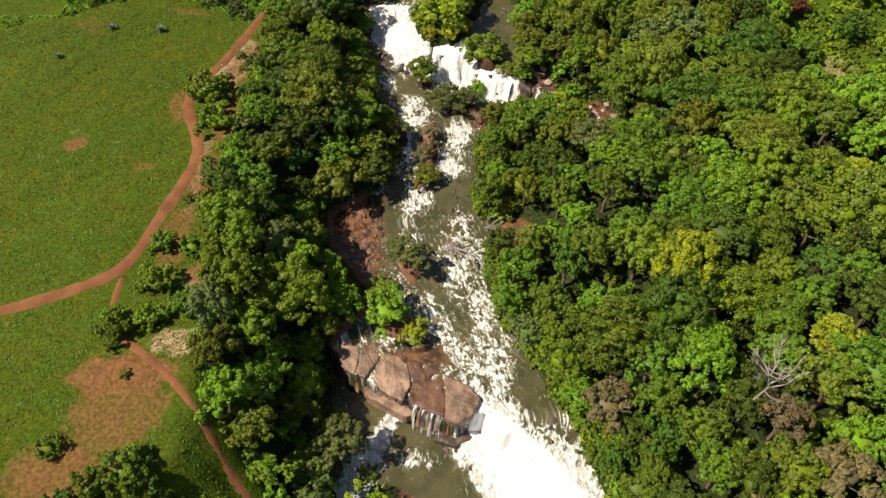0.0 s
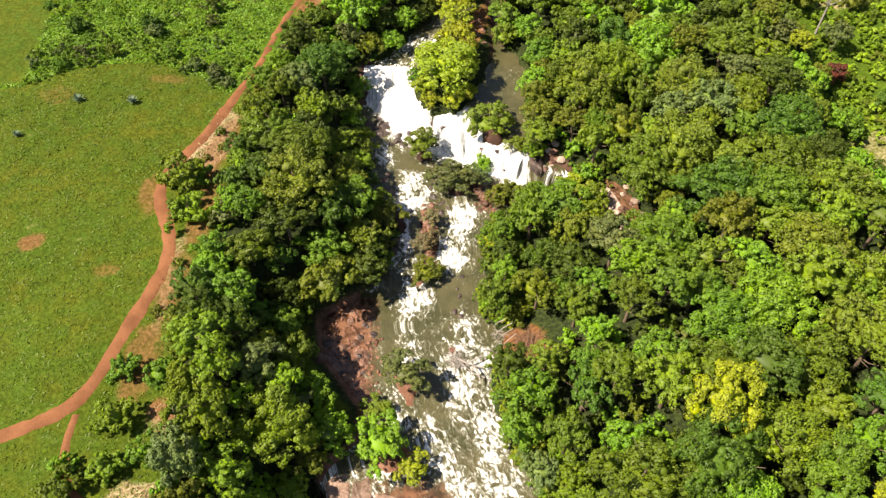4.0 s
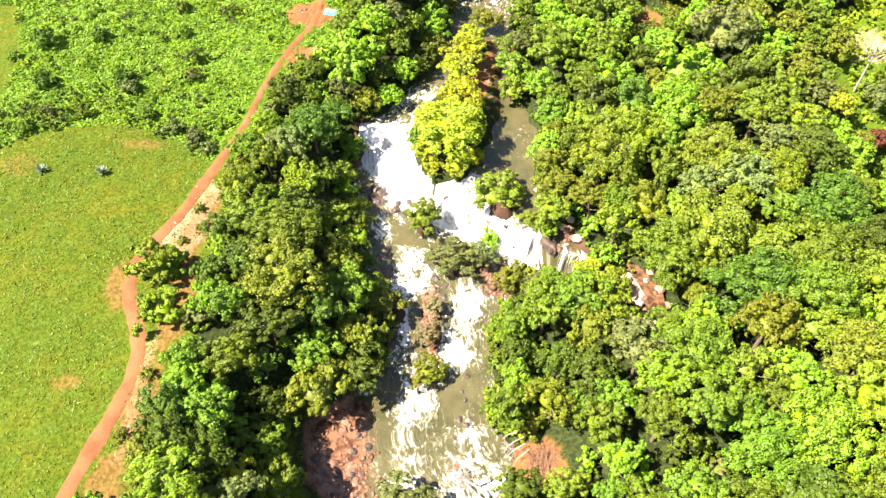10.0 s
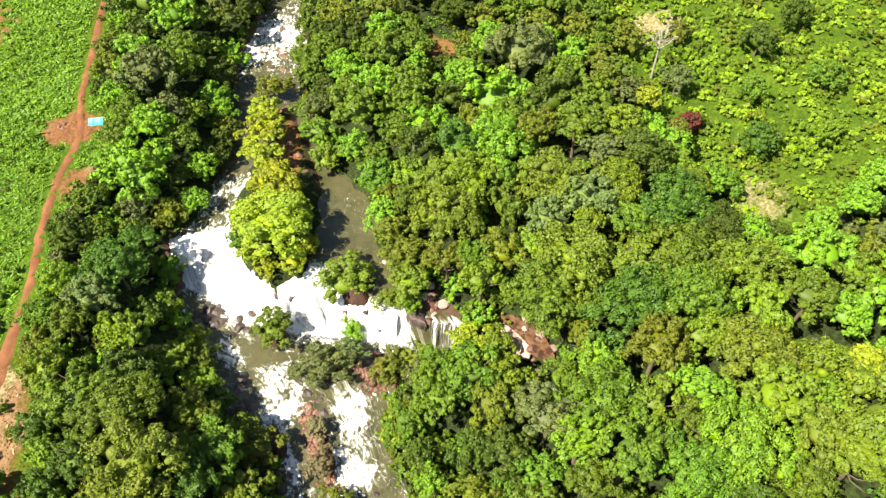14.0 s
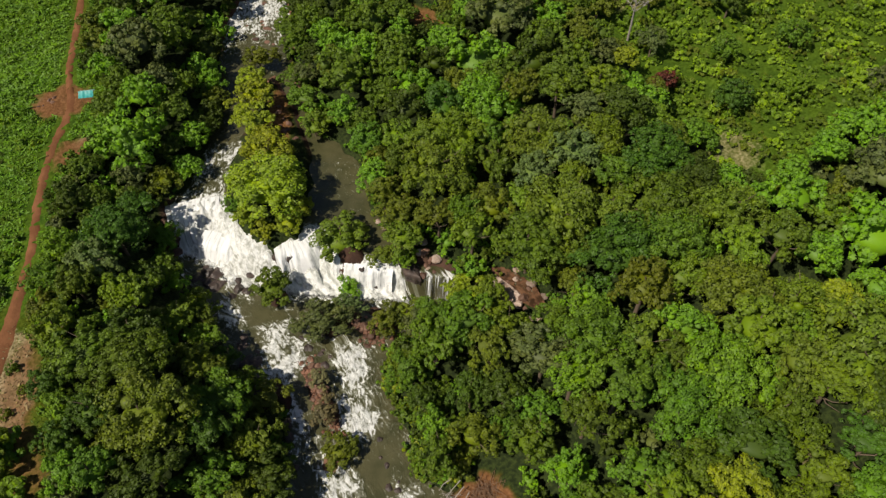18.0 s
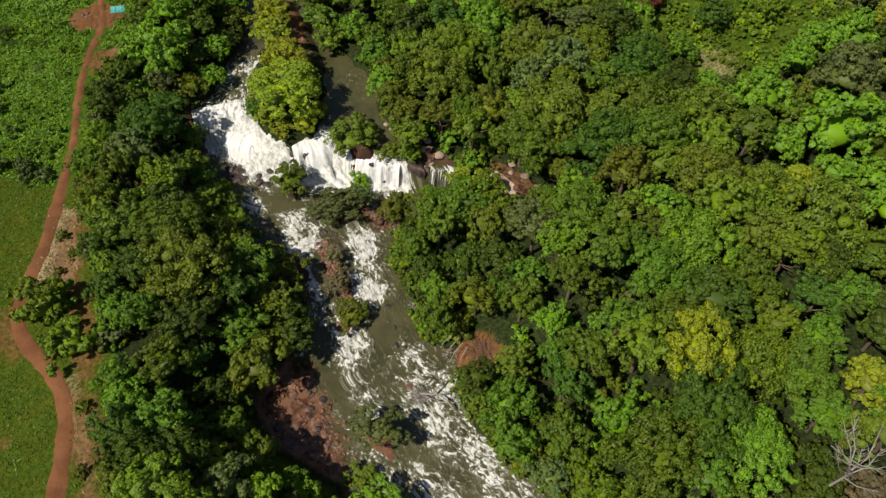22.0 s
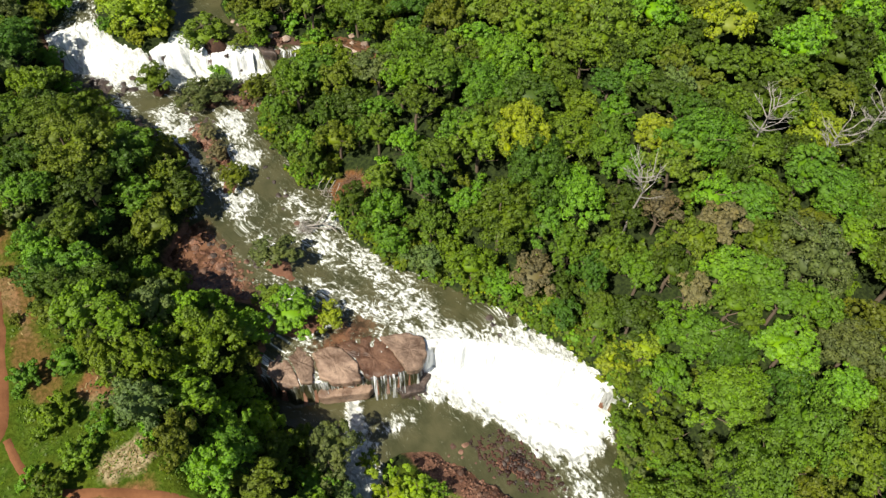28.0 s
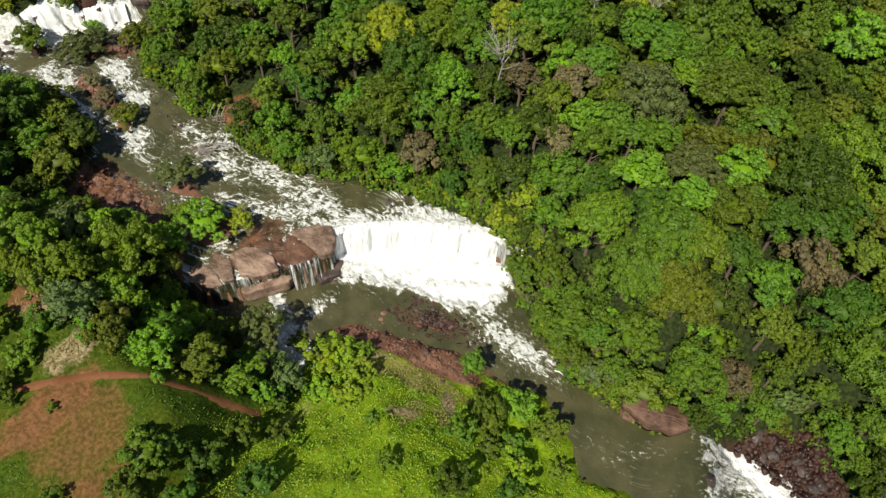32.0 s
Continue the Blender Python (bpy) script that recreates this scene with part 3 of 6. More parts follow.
def ribbon(name, pts, half, material, lift, step=0.8, seed=1):
    """An uneven strip of worn earth that lies on the ground."""
    seg = np.hypot(*np.diff(pts, axis=0).T)
    s = np.concatenate([[0], np.cumsum(seg)])
    q = np.arange(0, s[-1], step)
    k = np.exp(-0.5 * (np.arange(-6, 7) / 2.5) ** 2)
    k /= k.sum()
    cx, cy = (np.convolve(np.pad(np.interp(q, s, pts[:, i]), 6, mode="edge"), k, "valid") for i in (0, 1))
    tx, ty = np.gradient(cx), np.gradient(cy)
    ln = np.hypot(tx, ty)
    nxv, nyv = -ty / ln, tx / ln
    across = np.linspace(-1, 1, 9)
    w = half * (1 + 0.22 * wave(cx, cy, 6, seed) + 0.14 * wave(cx, cy, 1.7, seed + 5)) * (1 - 0.33 * smooth(cy, 106, 118))
    X, Y = cx[:, None] + nxv[:, None] * across * w[:, None], cy[:, None] + nyv[:, None] * across * w[:, None]
    Z = height_at(X.ravel(), Y.ravel()).reshape(X.shape) + lift - (lift + 0.12) * np.abs(across) ** 4 - 0.04 * np.exp(-((np.abs(across) - 0.5) / 0.15) ** 2)
    return mesh_object(name, np.stack([X.ravel(), Y.ravel(), Z.ravel()], 1), grid_faces(9, len(q)), material)


tagged(ribbon("dirt_track", TRACK_MAIN, 1.05, TRACK, 0.10), "winding red dirt track beside the green field", "dirt track", kind="structure")
tagged(ribbon("dirt_track", TRACK_SIDE, 0.6, TRACK, 0.07, seed=4), "worn red earth side track by the bushes", "dirt track", kind="structure")

# ---- water ----
wx, wy = np.arange(-19, 42, 0.32), np.arange(-44, 215, 0.32)
WX, WY = np.meshgrid(wx, wy)
WZ = water_level(WX, WY)
ws = shore(WX, WY)
d_up, s_up, _ = near(WX, WY, CREST_UP)
d_b, s_b, _ = near(WX, WY, BASE_UP)
d_m, s_m, _ = near(WX, WY, CREST_MAIN)
d_l, s_l, _ = near(WX, WY, CREST_LAST)
_, side, along = near(WX, WY, STREAM)
dist = near(WX, WY, STREAM)[0] * side
in_fall = (s_up < 0) & (s_b > 0)
mid_reach = (s_b < 0) & (s_m > 0)
pool = (s_m < 0) & (s_l < 0) & (s_b < 0)
foam = np.full(WX.shape, 0.08)
foam = np.where((s_up > 0), 0.02 + 0.45 * np.exp(-((WY - 169) / 10) ** 2) + 0.4 * np.exp(-((WY - 134) / 3) ** 2) * (WX < 2) + 0.6 * smooth(2.2 - d_up, 0, 2.0) + 0.25 * (WX < -3) * smooth(135 - WY, 0, 8), foam)
foam = np.where(in_fall & (WX > 13.2), 0.2, foam)
foam = np.where(in_fall & (WX <= 13.2), 1.0 + 0.20 * wave(dist * 1.7, along * 0.3, 3.0, 51) - 0.6 * np.exp(-(((WX + 6.4) / 2.4) ** 2 + ((WY - 110.5) / 2.6) ** 2)) - 0.5 * np.exp(-(((WX + 11.8) / 1.5) ** 2 + ((WY - 114.5) / 3.4) ** 2)), foam)


def spots(rows):
    """Soft spots in the water: x, y, half sizes, strength."""
    return sum(k * np.exp(-(((WX - x + 0.6 * wave(WX, WY, 4, 55)) / a) ** 2 + ((WY - y + 0.6 * wave(WX, WY, 4, 56)) / b) ** 2)) for x, y, a, b, k in rows)


foam = np.where(mid_reach, 0.17 + 0.19 * smooth(75 - WY, 0, 8) + 0.10 * wave(WX, WY, 7, 52) + 0.22 * smooth(2.2 - d_b, 0, 2.2)
                + spots([(-5.0, 97.0, 2.6, 2.8, 0.5), (2.4, 93.4, 1.8, 4.2, 0.5), (0.9, 86.0, 2.8, 2.0, 0.42), (-5.2, 101.8, 1.8, 2.0, 0.3), (-5.8, 90.0, 1.0, 4.0, 0.32), (-4.5, 78.6, 2.6, 3.0, 0.32), (-10.0, 107.5, 1.2, 3.0, 0.35), (3.0, 74.5, 2.0, 3.0, 0.2),
                         (4.5, 101.4, 3.5, 1.7, -0.4), (-6.5, 105.2, 1.6, 1.4, -0.2), (-9.6, 98.0, 1.4, 3.2, -0.35), (1.2, 78.4, 2.0, 2.6, -0.3), (3.0, 56.0, 1.5, 3.0, -0.15), (-3.5, 50.8, 4.2, 2.0, -0.4)])
                + 0.42 * smooth(5.0 - d_m, 0, 5) * (WX > 3.5), foam)
left_bay = smooth(-7.0 + 0.0 * WY - WX, -1.5, 2.5) * (WY > 60) * (WY < 80)
foam = np.where(mid_reach, foam * (1 - 0.85 * left_bay), foam)
quiet = np.maximum(np.exp(-(((WX - 12) / 3) ** 2 + ((WY - 46) / 7) ** 2)), np.exp(-(((WX + 2) / 2.5) ** 2 + ((WY - 66) / 4) ** 2))) * 0.35
foam = np.where(mid_reach, foam - quiet, foam)
FOOT = line((3.4, 43.6), (8.5, 40.6), (13.3, 35.6), (17.2, 30.0), (20.4, 22.5), (17.3, 20.4), (12.5, 20.6), (9.0, 24.5), (7.2, 30.8), (4.3, 36.6), (1.6, 40.6))
foot = smooth(inside(WX, WY, FOOT) + 0.9 * wave(WX, WY, 3.0, 53), -1.6, 1.2)
chute = np.exp(-(near(WX, WY, line((-6.6, 44.6), (-8.4, 41.5), (-10.5, 38), (-11.8, 33)))[0] / (1.0 + 0.12 * (45 - WY))) ** 2)
foam = np.where(pool, 0.03 + (1.05 + 0.16 * wave(WX, WY, 4.0, 59)) * foot + 0.2 * np.exp(-(((WX - 12) / 3.5) ** 2 + ((WY - 19) / 3) ** 2)) + 0.50 * np.exp(-(((WX - 10.2) / 2.4) ** 2 + ((WY - 13) / 6.5) ** 2)) + 0.38 * np.exp(-(((WX + 3.5) / 3) ** 2 + ((WY - 38.5) / 1.6) ** 2)) + 0.95 * chute, foam)
last_strand = np.exp(-(near(WX, WY, line((19.0, -14.5), (19.6, -19), (18.6, -25), (17, -33)))[0] / 1.5) ** 2)
foam = np.where((s_l > 0) & (s_m < 0), 0.08 + (0.40 + 0.30 * wave(dist * 1.6, along * 0.35, 2.6, 58) + 0.85 * last_strand) * smooth(d_l + 0.9 * wave(WX, WY, 2.5, 77), 0.2, 3.4), foam)
foam = np.where(pool | (s_l > 0), foam, np.minimum(foam, np.where(in_fall, 1.06, 0.86)))
rough = np.clip(foam, 0, 1)
WZ = WZ + rough * (0.22 * wave(WX + 0.4 * dist, WY, 2.3, 41) + 0.16 * wave(WX, WY * 0.6, 1.1, 42)) + 0.02 * wave(WX, WY, 3, 43)
boil = pool * foot * smooth(7.0 - d_m, 0, 6.0)
WZ = WZ + boil * (0.7 + 0.22 * wave(WX, WY, 1.9, 44) + 0.10 * wave(WX, WY, 0.9, 47))
step_up = in_fall * (0.20 * wave(dist * 1.5, along * 0.5, 2.6, 45) + 0.14 * wave(dist * 1.5, along * 0.4, 1.2, 46))
WZ = WZ + step_up
shallow = np.maximum(np.exp(-(((WX + 4) / 6) ** 2 + ((WY - 51) / 2.4) ** 2)) * mid_reach, smooth(-8.5 - WX, 0, 2.5) * (WY > 62) * (WY < 79), np.exp(-(((WX - 4.5) / 4) ** 2 + ((WY - 24) / 6) ** 2)) * 0.8 * pool)
keep = (ws > -1.6)


def water_piece(name, mask, label):
    f = grid_faces(len(wx), len(wy), keep & mask)
    verts = np.stack([WX.ravel(), WY.ravel(), WZ.ravel()], 1)
    fl = np.stack([dist.ravel(), along.ravel(), np.zeros(WX.size)], 1)
    v, f, a, b, c = compact(verts, f, foam.ravel(), shallow.ravel(), fl)
    return tagged(mesh_object(name, v, f, WATER, attrs=dict(foam=a, shallow=b), vectors=dict(flow=c)), label, "river", kind="structure")


upper = (s_b > 0)
water_piece("water_upper", upper, "brown-green upper river breaking white over stepped falls")
water_piece("water_middle", mid_reach, "fast murky river with streaks of white rapids")
water_piece("water_lower", (s_m < 0) & (s_b < 0), "murky plunge pool and stream with white rapids")


pond_a = np.linspace(0, 2 * math.pi, 41)[:-1]
pr = np.concatenate([np.full(40, r) * (1 + 0.12 * np.sin(3 * pond_a + 1)) for r in (0.05, 0.5, 1.0, 1.25)])
pa = np.tile(pond_a, 4)
PX, PY = 26.3 + 0.91 * pr * 1.6 * np.cos(pa) - 0.42 * pr * 3.8 * np.sin(pa), 94 + 0.42 * pr * 1.6 * np.cos(pa) + 0.91 * pr * 3.8 * np.sin(pa)
pf = [(r * 40 + i, r * 40 + (i + 1) % 40, r * 40 + 40 + (i + 1) % 40, r * 40 + 40 + i) for r in range(3) for i in range(40)]
tagged(mesh_object("water_pond", np.stack([PX, PY, np.full(160, -4.28)], 1), pf, WATER, attrs=dict(foam=np.full(160, 0.05), shallow=np.full(160, 0.9)), vectors=dict(flow=np.stack([PX, PY, PX * 0], 1))), "shallow red-brown pool among the trees", "pool", kind="structure")


# ---- falling water ----
def fall_sheet(name, pts, top, drop, run, label, thick=0.35, seed=1, step=0.22, rows=16, jag=0.5, behind=1.2, material=None):
    """A curtain that leaves the lip, bends over and comes down in ridged strands. pts: the lip in plan, from its west end to its east end."""
    pts = np.asarray(pts, float)
    seg = np.hypot(*np.diff(pts, axis=0).T)
    s = np.concatenate([[0], np.cumsum(seg)])
    q = np.arange(0, s[-1] + step, step)
    cx, cy = np.interp(q, s, pts[:, 0]), np.interp(q, s, pts[:, 1])
    tx, ty = np.gradient(cx), np.gradient(cy)
    ln = np.hypot(tx, ty)
    ox, oy = ty / ln, -tx / ln  # away from the lip, downstream
    v = np.linspace(0, 1, rows)
    jut = jag * wave(q, q * 0.3, 4.5, seed) + 0.3 * jag * wave(q, q * 0, 1.3, seed + 1)
    ridge = thick * (0.6 * wave(q, q * 0, 0.9, seed + 2) + 0.4 * wave(q, q * 0, 0.45, seed + 3))
    out = jut[:, None] + run * v[None, :] ** 0.6 + ridge[:, None] * v[None, :] ** 0.5
    out = out + 0.10 * wave(q[:, None] * 2, v[None, :] * drop * 1.5, 1.4, seed + 4)
    Z = top - drop * (v[None, :] ** 1.7) + 0.0 * q[:, None]
    back = -behind + 0.0 * q  # a strip of water behind the lip
    X = np.concatenate([(cx + ox * back)[:, None], cx[:, None] + ox[:, None] * out], 1)
    Y = np.concatenate([(cy + oy * back)[:, None], cy[:, None] + oy[:, None] * out], 1)
    Z = np.concatenate([np.full((len(q), 1), top + 0.02), Z], 1)
    flow = np.stack([np.repeat(q, rows + 1), np.tile(np.concatenate([[-1.0], v * drop]), len(q)), np.zeros(len(q) * (rows + 1))], 1)
    ob = mesh_object(name, np.stack([X.ravel(), Y.ravel(), Z.ravel()], 1), grid_faces(rows + 1, len(q)), material or FALL, vectors=dict(flow=flow))
    return tagged(ob, label, "waterfall", kind="structure")


MAIN_LIP = [(4.0, 43.8), (8.5, 40.6), (13.3, 35.6), (17.2, 30.0), (19.5, 24.6)]
fall_sheet("waterfall", MAIN_LIP, -10.75, 5.0, 1.6, "broad white curtain of water over a rock ledge", 0.25, 3, jag=0.7)
UP_LIP = [(-13.6, 125.8), (-10, 125.6), (-6.8, 124.8)]
fall_sheet("waterfall", UP_LIP, -4.65, 2.2, 2.4, "white water sliding off the upper rock steps", 0.4, 9)
fall_sheet("waterfall", [(-10.6, 120.6), (-8.2, 118.8), (-5.4, 116.6)], -6.0, 2.5, 2.4, "second white step of the upper cascade", 0.45, 13)
fall_sheet("waterfall", [(-1.8, 112.6), (1.5, 112.2), (4.2, 112.6)], -4.7, 3.3, 2.8, "white chute between the island and the crest bush", 0.4, 17)
fall_sheet("waterfall", [(5.8, 108.6), (8.3, 106.2), (12.4, 103.2)], -4.75, 3.3, 1.5, "ragged white veil over the upper ledge", 0.4, 21)
fall_sheet("waterfall", [(15.6, 100.4), (17.2, 99.5), (19.0, 98.4)], -4.7, 3.6, 1.5, "narrow striped side fall over red rock", 0.35, 25, jag=0.3, behind=0.4, material=VEIL)
fall_sheet("waterfall", [(-4.4, 44.1), (-3.0, 43.3), (-1.2, 42.35), (-0.2, 41.8)], -10.6, 4.8, 0.9, "thin strands of water off the rock ledge", 0.10, 61, step=0.08, jag=0.15, behind=0.5, material=VEIL)
fall_sheet("waterfall", [(-9.7, 46.95), (-9.0, 46.55)], -10.65, 4.6, 0.5, "thin strand of water off the ledge", 0.10, 29, step=0.08, jag=0.05, behind=0.3, material=VEIL)


# ---- trees ----
def ball(subdivisions):
    bm = bmesh.new()
    bmesh.ops.create_icosphere(bm, subdivisions=subdivisions, radius=1.0)
    pts = np.array([v.co for v in bm.verts])
    tri = np.array([[v.index for v in f.verts] for f in bm.faces])
    bm.free()
    return pts, np.concatenate([tri, tri[:, 2:]], 1)


BALLS = {k: ball(k) for k in (1, 2)}


def leaf_cloud(rng, radius, height, boughs, twigs, leaves, size, flat=0.8, core=1):
    """Points and faces of a crown: boughs on a dome, each a cluster of twig heads clothed in small leaves; the base of the crown is at z = 0."""
    V, F, n0 = [], [], 0
    p1, p2 = rng.uniform(0, 6.28, 2)
    for k in range(boughs):
        a = k * 2.4 + rng.uniform(-0.35, 0.35)
        tilt = math.acos(max(-0.2, 1 - (k + 0.4) / boughs * 1.12))
        spread = 1 + 0.14 * math.sin(2 * a + p1) + 0.10 * math.sin(3 * a + p2)
        br = radius * rng.uniform(0.22, 0.38) * (1.25 if boughs < 9 else 1.0)
        out = math.sin(tilt) * (radius * rng.uniform(0.86, 1.08) * spread - br * 0.85)
        c = np.array((math.cos(a) * out, math.sin(a) * out, height * (0.36 + 0.52 * math.cos(tilt) * rng.uniform(0.82, 1.14)) - br * 0.45))
        axis = np.array((math.cos(a) * math.sin(tilt), math.sin(a) * math.sin(tilt), 0.75 + math.cos(tilt)))
        axis /= np.linalg.norm(axis)
        if core:
            pts, tri = BALLS[1]
            V.append(c + pts * rng.uniform(0.84, 1.12, len(pts))[:, None] * br * 0.46 * np.array((1, 1, flat)))
            F.append(tri + n0)
            n0 += len(pts)
        for j in range(twigs):
            d = rng.normal(size=3) * 0.62 + axis * 0.75
            d /= np.linalg.norm(d)
            lr = br * rng.uniform(0.22, 0.46)
            q = c + d * br * rng.uniform(0.70, 1.05) * np.array((1, 1, flat))
            n = max(5, int(leaves * (lr / (br * 0.34)) ** 2))
            e = rng.normal(size=(n, 3)) * 0.75 + d * 0.55 + np.array((0, 0, 0.2))
            e /= np.linalg.norm(e, axis=1)[:, None]
            p = q + e * lr * rng.uniform(0.82, 1.10, n)[:, None] * np.array((1, 1, flat))
            nrm = e + rng.normal(size=(n, 3)) * 0.28
            nrm /= np.linalg.norm(nrm, axis=1)[:, None]
            t = np.cross(nrm, rng.normal(size=(n, 3)))
            t /= np.linalg.norm(t, axis=1)[:, None]
            b = np.cross(nrm, t)
            sz = size * rng.uniform(0.6, 1.35, n)[:, None]
            V.append(np.stack([p - t * sz * 0.6, p + t * sz * 0.5 + b * sz * 0.55 - nrm * sz * 0.1, p + t * sz * 0.5 - b * sz * 0.55], 1).reshape(-1, 3))
            tri = np.arange(n * 3).reshape(n, 3) + n0
            F.append(np.concatenate([tri, tri[:, 2:]], 1))
            n0 += n * 3
    if core:
        # an inner mass that stops the light
        pts, tri = BALLS[core]
        V.append(pts * (1 + rng.uniform(-0.12, 0.12, len(pts)))[:, None] * np.array((radius * 0.5, radius * 0.5, height * 0.22)) + np.array((0, 0, height * 0.34)))
        F.append(tri + n0)
    return np.concatenate(V), np.concatenate(F)


def quads_to_mesh(name, V, F, material):
    """Quads, and triangles written as quads with a doubled last point."""
    me = bpy.data.meshes.new(name)
    tri = F[:, 2] == F[:, 3]
    loops = np.concatenate([F[~tri].ravel(), F[tri][:, :3].ravel()]).astype(np.int32)
    counts = np.concatenate([np.full((~tri).sum(), 4), np.full(tri.sum(), 3)])
    me.vertices.add(len(V))
    me.vertices.foreach_set("co", V.astype(np.float32).ravel())
    me.loops.add(len(loops))
    me.loops.foreach_set("vertex_index", loops)
    me.polygons.add(len(counts))
    me.polygons.foreach_set("loop_start", np.concatenate([[0], np.cumsum(counts)[:-1]]).astype(np.int32))
    me.update(calc_edges=True)
    me.materials.append(material)
    return me


def tube(path, radii, sides=6):
    path = [Vector(p) for p in path]
    V, F = [], []
    for i, p in enumerate(path):
        d = (path[min(i + 1, len(path) - 1)] - path[max(i - 1, 0)]).normalized()
        a = d.orthogonal().normalized()
        b = d.cross(a)
        for k in range(sides):
            w = 2 * math.pi * k / sides
            V.append(p + (a * math.cos(w) + b * math.sin(w)) * radii[i])
    for i in range(len(path) - 1):
        for k in range(sides):
            F.append((i * sides + k, i * sides + (k + 1) % sides, (i + 1) * sides + (k + 1) % sides, (i + 1) * sides + k))
    return [tuple(v) for v in V], F


def trunk_mesh(name, rng, height, girth, limbs, reach, material):
    """A tapered, slightly bent trunk with limbs, in one mesh."""
    V, F = [], []

    def add(path, radii, sides):
        v, f = tube(path, radii, sides)
        F.extend(tuple(i + len(V) for i in q) for q in f)
        V.extend(v)

    bend = [(rng.normal() * 0.05 * height * t, rng.normal() * 0.05 * height * t, height * t) for t in (0, 0.3, 0.6, 1.0)]
    bend[0] = (0, 0, -0.6)
    add(bend, [girth * 1.25, girth, girth * 0.75, girth * 0.35], 7)
    for k in range(limbs):
        t = rng.uniform(0.35, 0.9)
        i = min(int(t * 3), 2)
        p = Vector(bend[i]).lerp(Vector(bend[i + 1]), t * 3 - i)
        a = 2 * math.pi * (k + rng.uniform(0, 0.7)) / limbs
        r = reach * rng.uniform(0.6, 1.0)
        q1 = p + Vector((math.cos(a) * r * 0.5, math.sin(a) * r * 0.5, r * 0.35))
        q2 = p + Vector((math.cos(a + 0.3) * r, math.sin(a + 0.3) * r, r * 0.75))
        add([p, q1, q2], [girth * 0.42, girth * 0.28, girth * 0.08], 5)
    me = bpy.data.meshes.new(name)
    me.from_pydata(V, [], F)
    me.polygons.foreach_set("use_smooth", np.ones(len(F), bool))
    me.materials.append(material)
    return me


rng = np.random.default_rng(7)
# crown shapes, one metre in radius: the first six for common trees, the rest for broad old ones
SHAPES = [leaf_cloud(np.random.default_rng(100 + k), 1.0, h, 15, 11, 23, 0.068, fl, 2) for k, (h, fl) in enumerate(((1.2, 0.85), (1.45, 0.85), (1.0, 0.75), (1.3, 0.9), (1.5, 0.95), (0.95, 0.7)))]
BROAD = range(len(SHAPES), len(SHAPES) + 5)
SHAPES += [leaf_cloud(np.random.default_rng(150 + k), 1.0, h, n + 4, 12, 25, 0.046, fl, 2) for k, (h, n, fl) in enumerate(((1.2, 19, 0.9), (1.35, 17, 0.95), (1.1, 21, 0.9), (1.25, 16, 0.95), (1.4, 20, 0.9)))]
MIDDLE_SHAPES = [leaf_cloud(np.random.default_rng(220 + k), 1.0, h, 15, 9, 17, 0.078, 0.85, 2) for k, h in enumerate((1.25, 1.1, 1.4, 1.15))]
LOW_SHAPES = [leaf_cloud(np.random.default_rng(200 + k), 1.0, h, 11, 6, 11, 0.115, 0.85, 1) for k, h in enumerate((1.2, 1.0, 1.4, 0.95))]
GAP_SHAPES = [leaf_cloud(np.random.default_rng(250 + k), 1.0, 1.2, 6, 4, 15, 0.18, 0.85, 1) for k in range(3)]
BUSH_SHAPES = [leaf_cloud(np.random.default_rng(300 + k), 1.0, h, 9, 9, 24, 0.10, 0.9, 1) for k, h in enumerate((1.2, 1.0, 1.4))]
TRUNKS = [trunk_mesh("trunk", np.random.default_rng(400 + k), 1.0, 0.030, 5, 0.42, BARK) for k in range(4)]
CROWNS = {(k, key): quads_to_mesh("crown", V, F, mat) for k, (V, F) in enumerate(SHAPES) for key, mat in LEAF.items()}
BUSHES = {(k, key): quads_to_mesh("leaves", V, F, mat) for k, (V, F) in enumerate(BUSH_SHAPES) for key, mat in LEAF.items()}
LOOK = {"mid": "mid-green", "bright": "bright green", "dark": "dark green", "olive": "olive-green", "yellow": "yellow-green", "brown": "brownish", "red": "russet-red", "grey": "grey-green", "shrub": "lush green", "fresh": "vivid fresh green", "grass": "grassy green", "hay": "straw-coloured"}


def tree(x, y, radius, height, key, shape=None, label="", squash=1.0, group="trees of the valley woods"):
    """A broadleaf tree: trunk with limbs under a lobed crown."""
    z = float(height_at(x, y)[0])
    k = shape if shape is not None else int(rng.choice(BROAD)) if radius > 4.1 else int(rng.integers(6))
    base = new("tree")
    base.location, base.rotation_euler = (x, y, z), (0, 0, rng.uniform(0, 6.28))
    tr = new("trunk", TRUNKS[int(rng.integers(len(TRUNKS)))])
    tr.parent, tr.scale = base, (height * 0.9, height * 0.9, height * 0.82)
    depth = SHAPES[k][0][:, 2].max() * radius * squash
    cr = new("crown", CROWNS[(k, key)])
    wide = rng.uniform(0.86, 1.18)
    cr.parent, cr.location, cr.scale = base, (0, 0, max(height - depth, 0.4)), (radius * wide, radius / wide, radius * squash)
    return tagged(base, label or LOOK[key] + " broadleaf tree with a dense lobed crown", "tree", group)


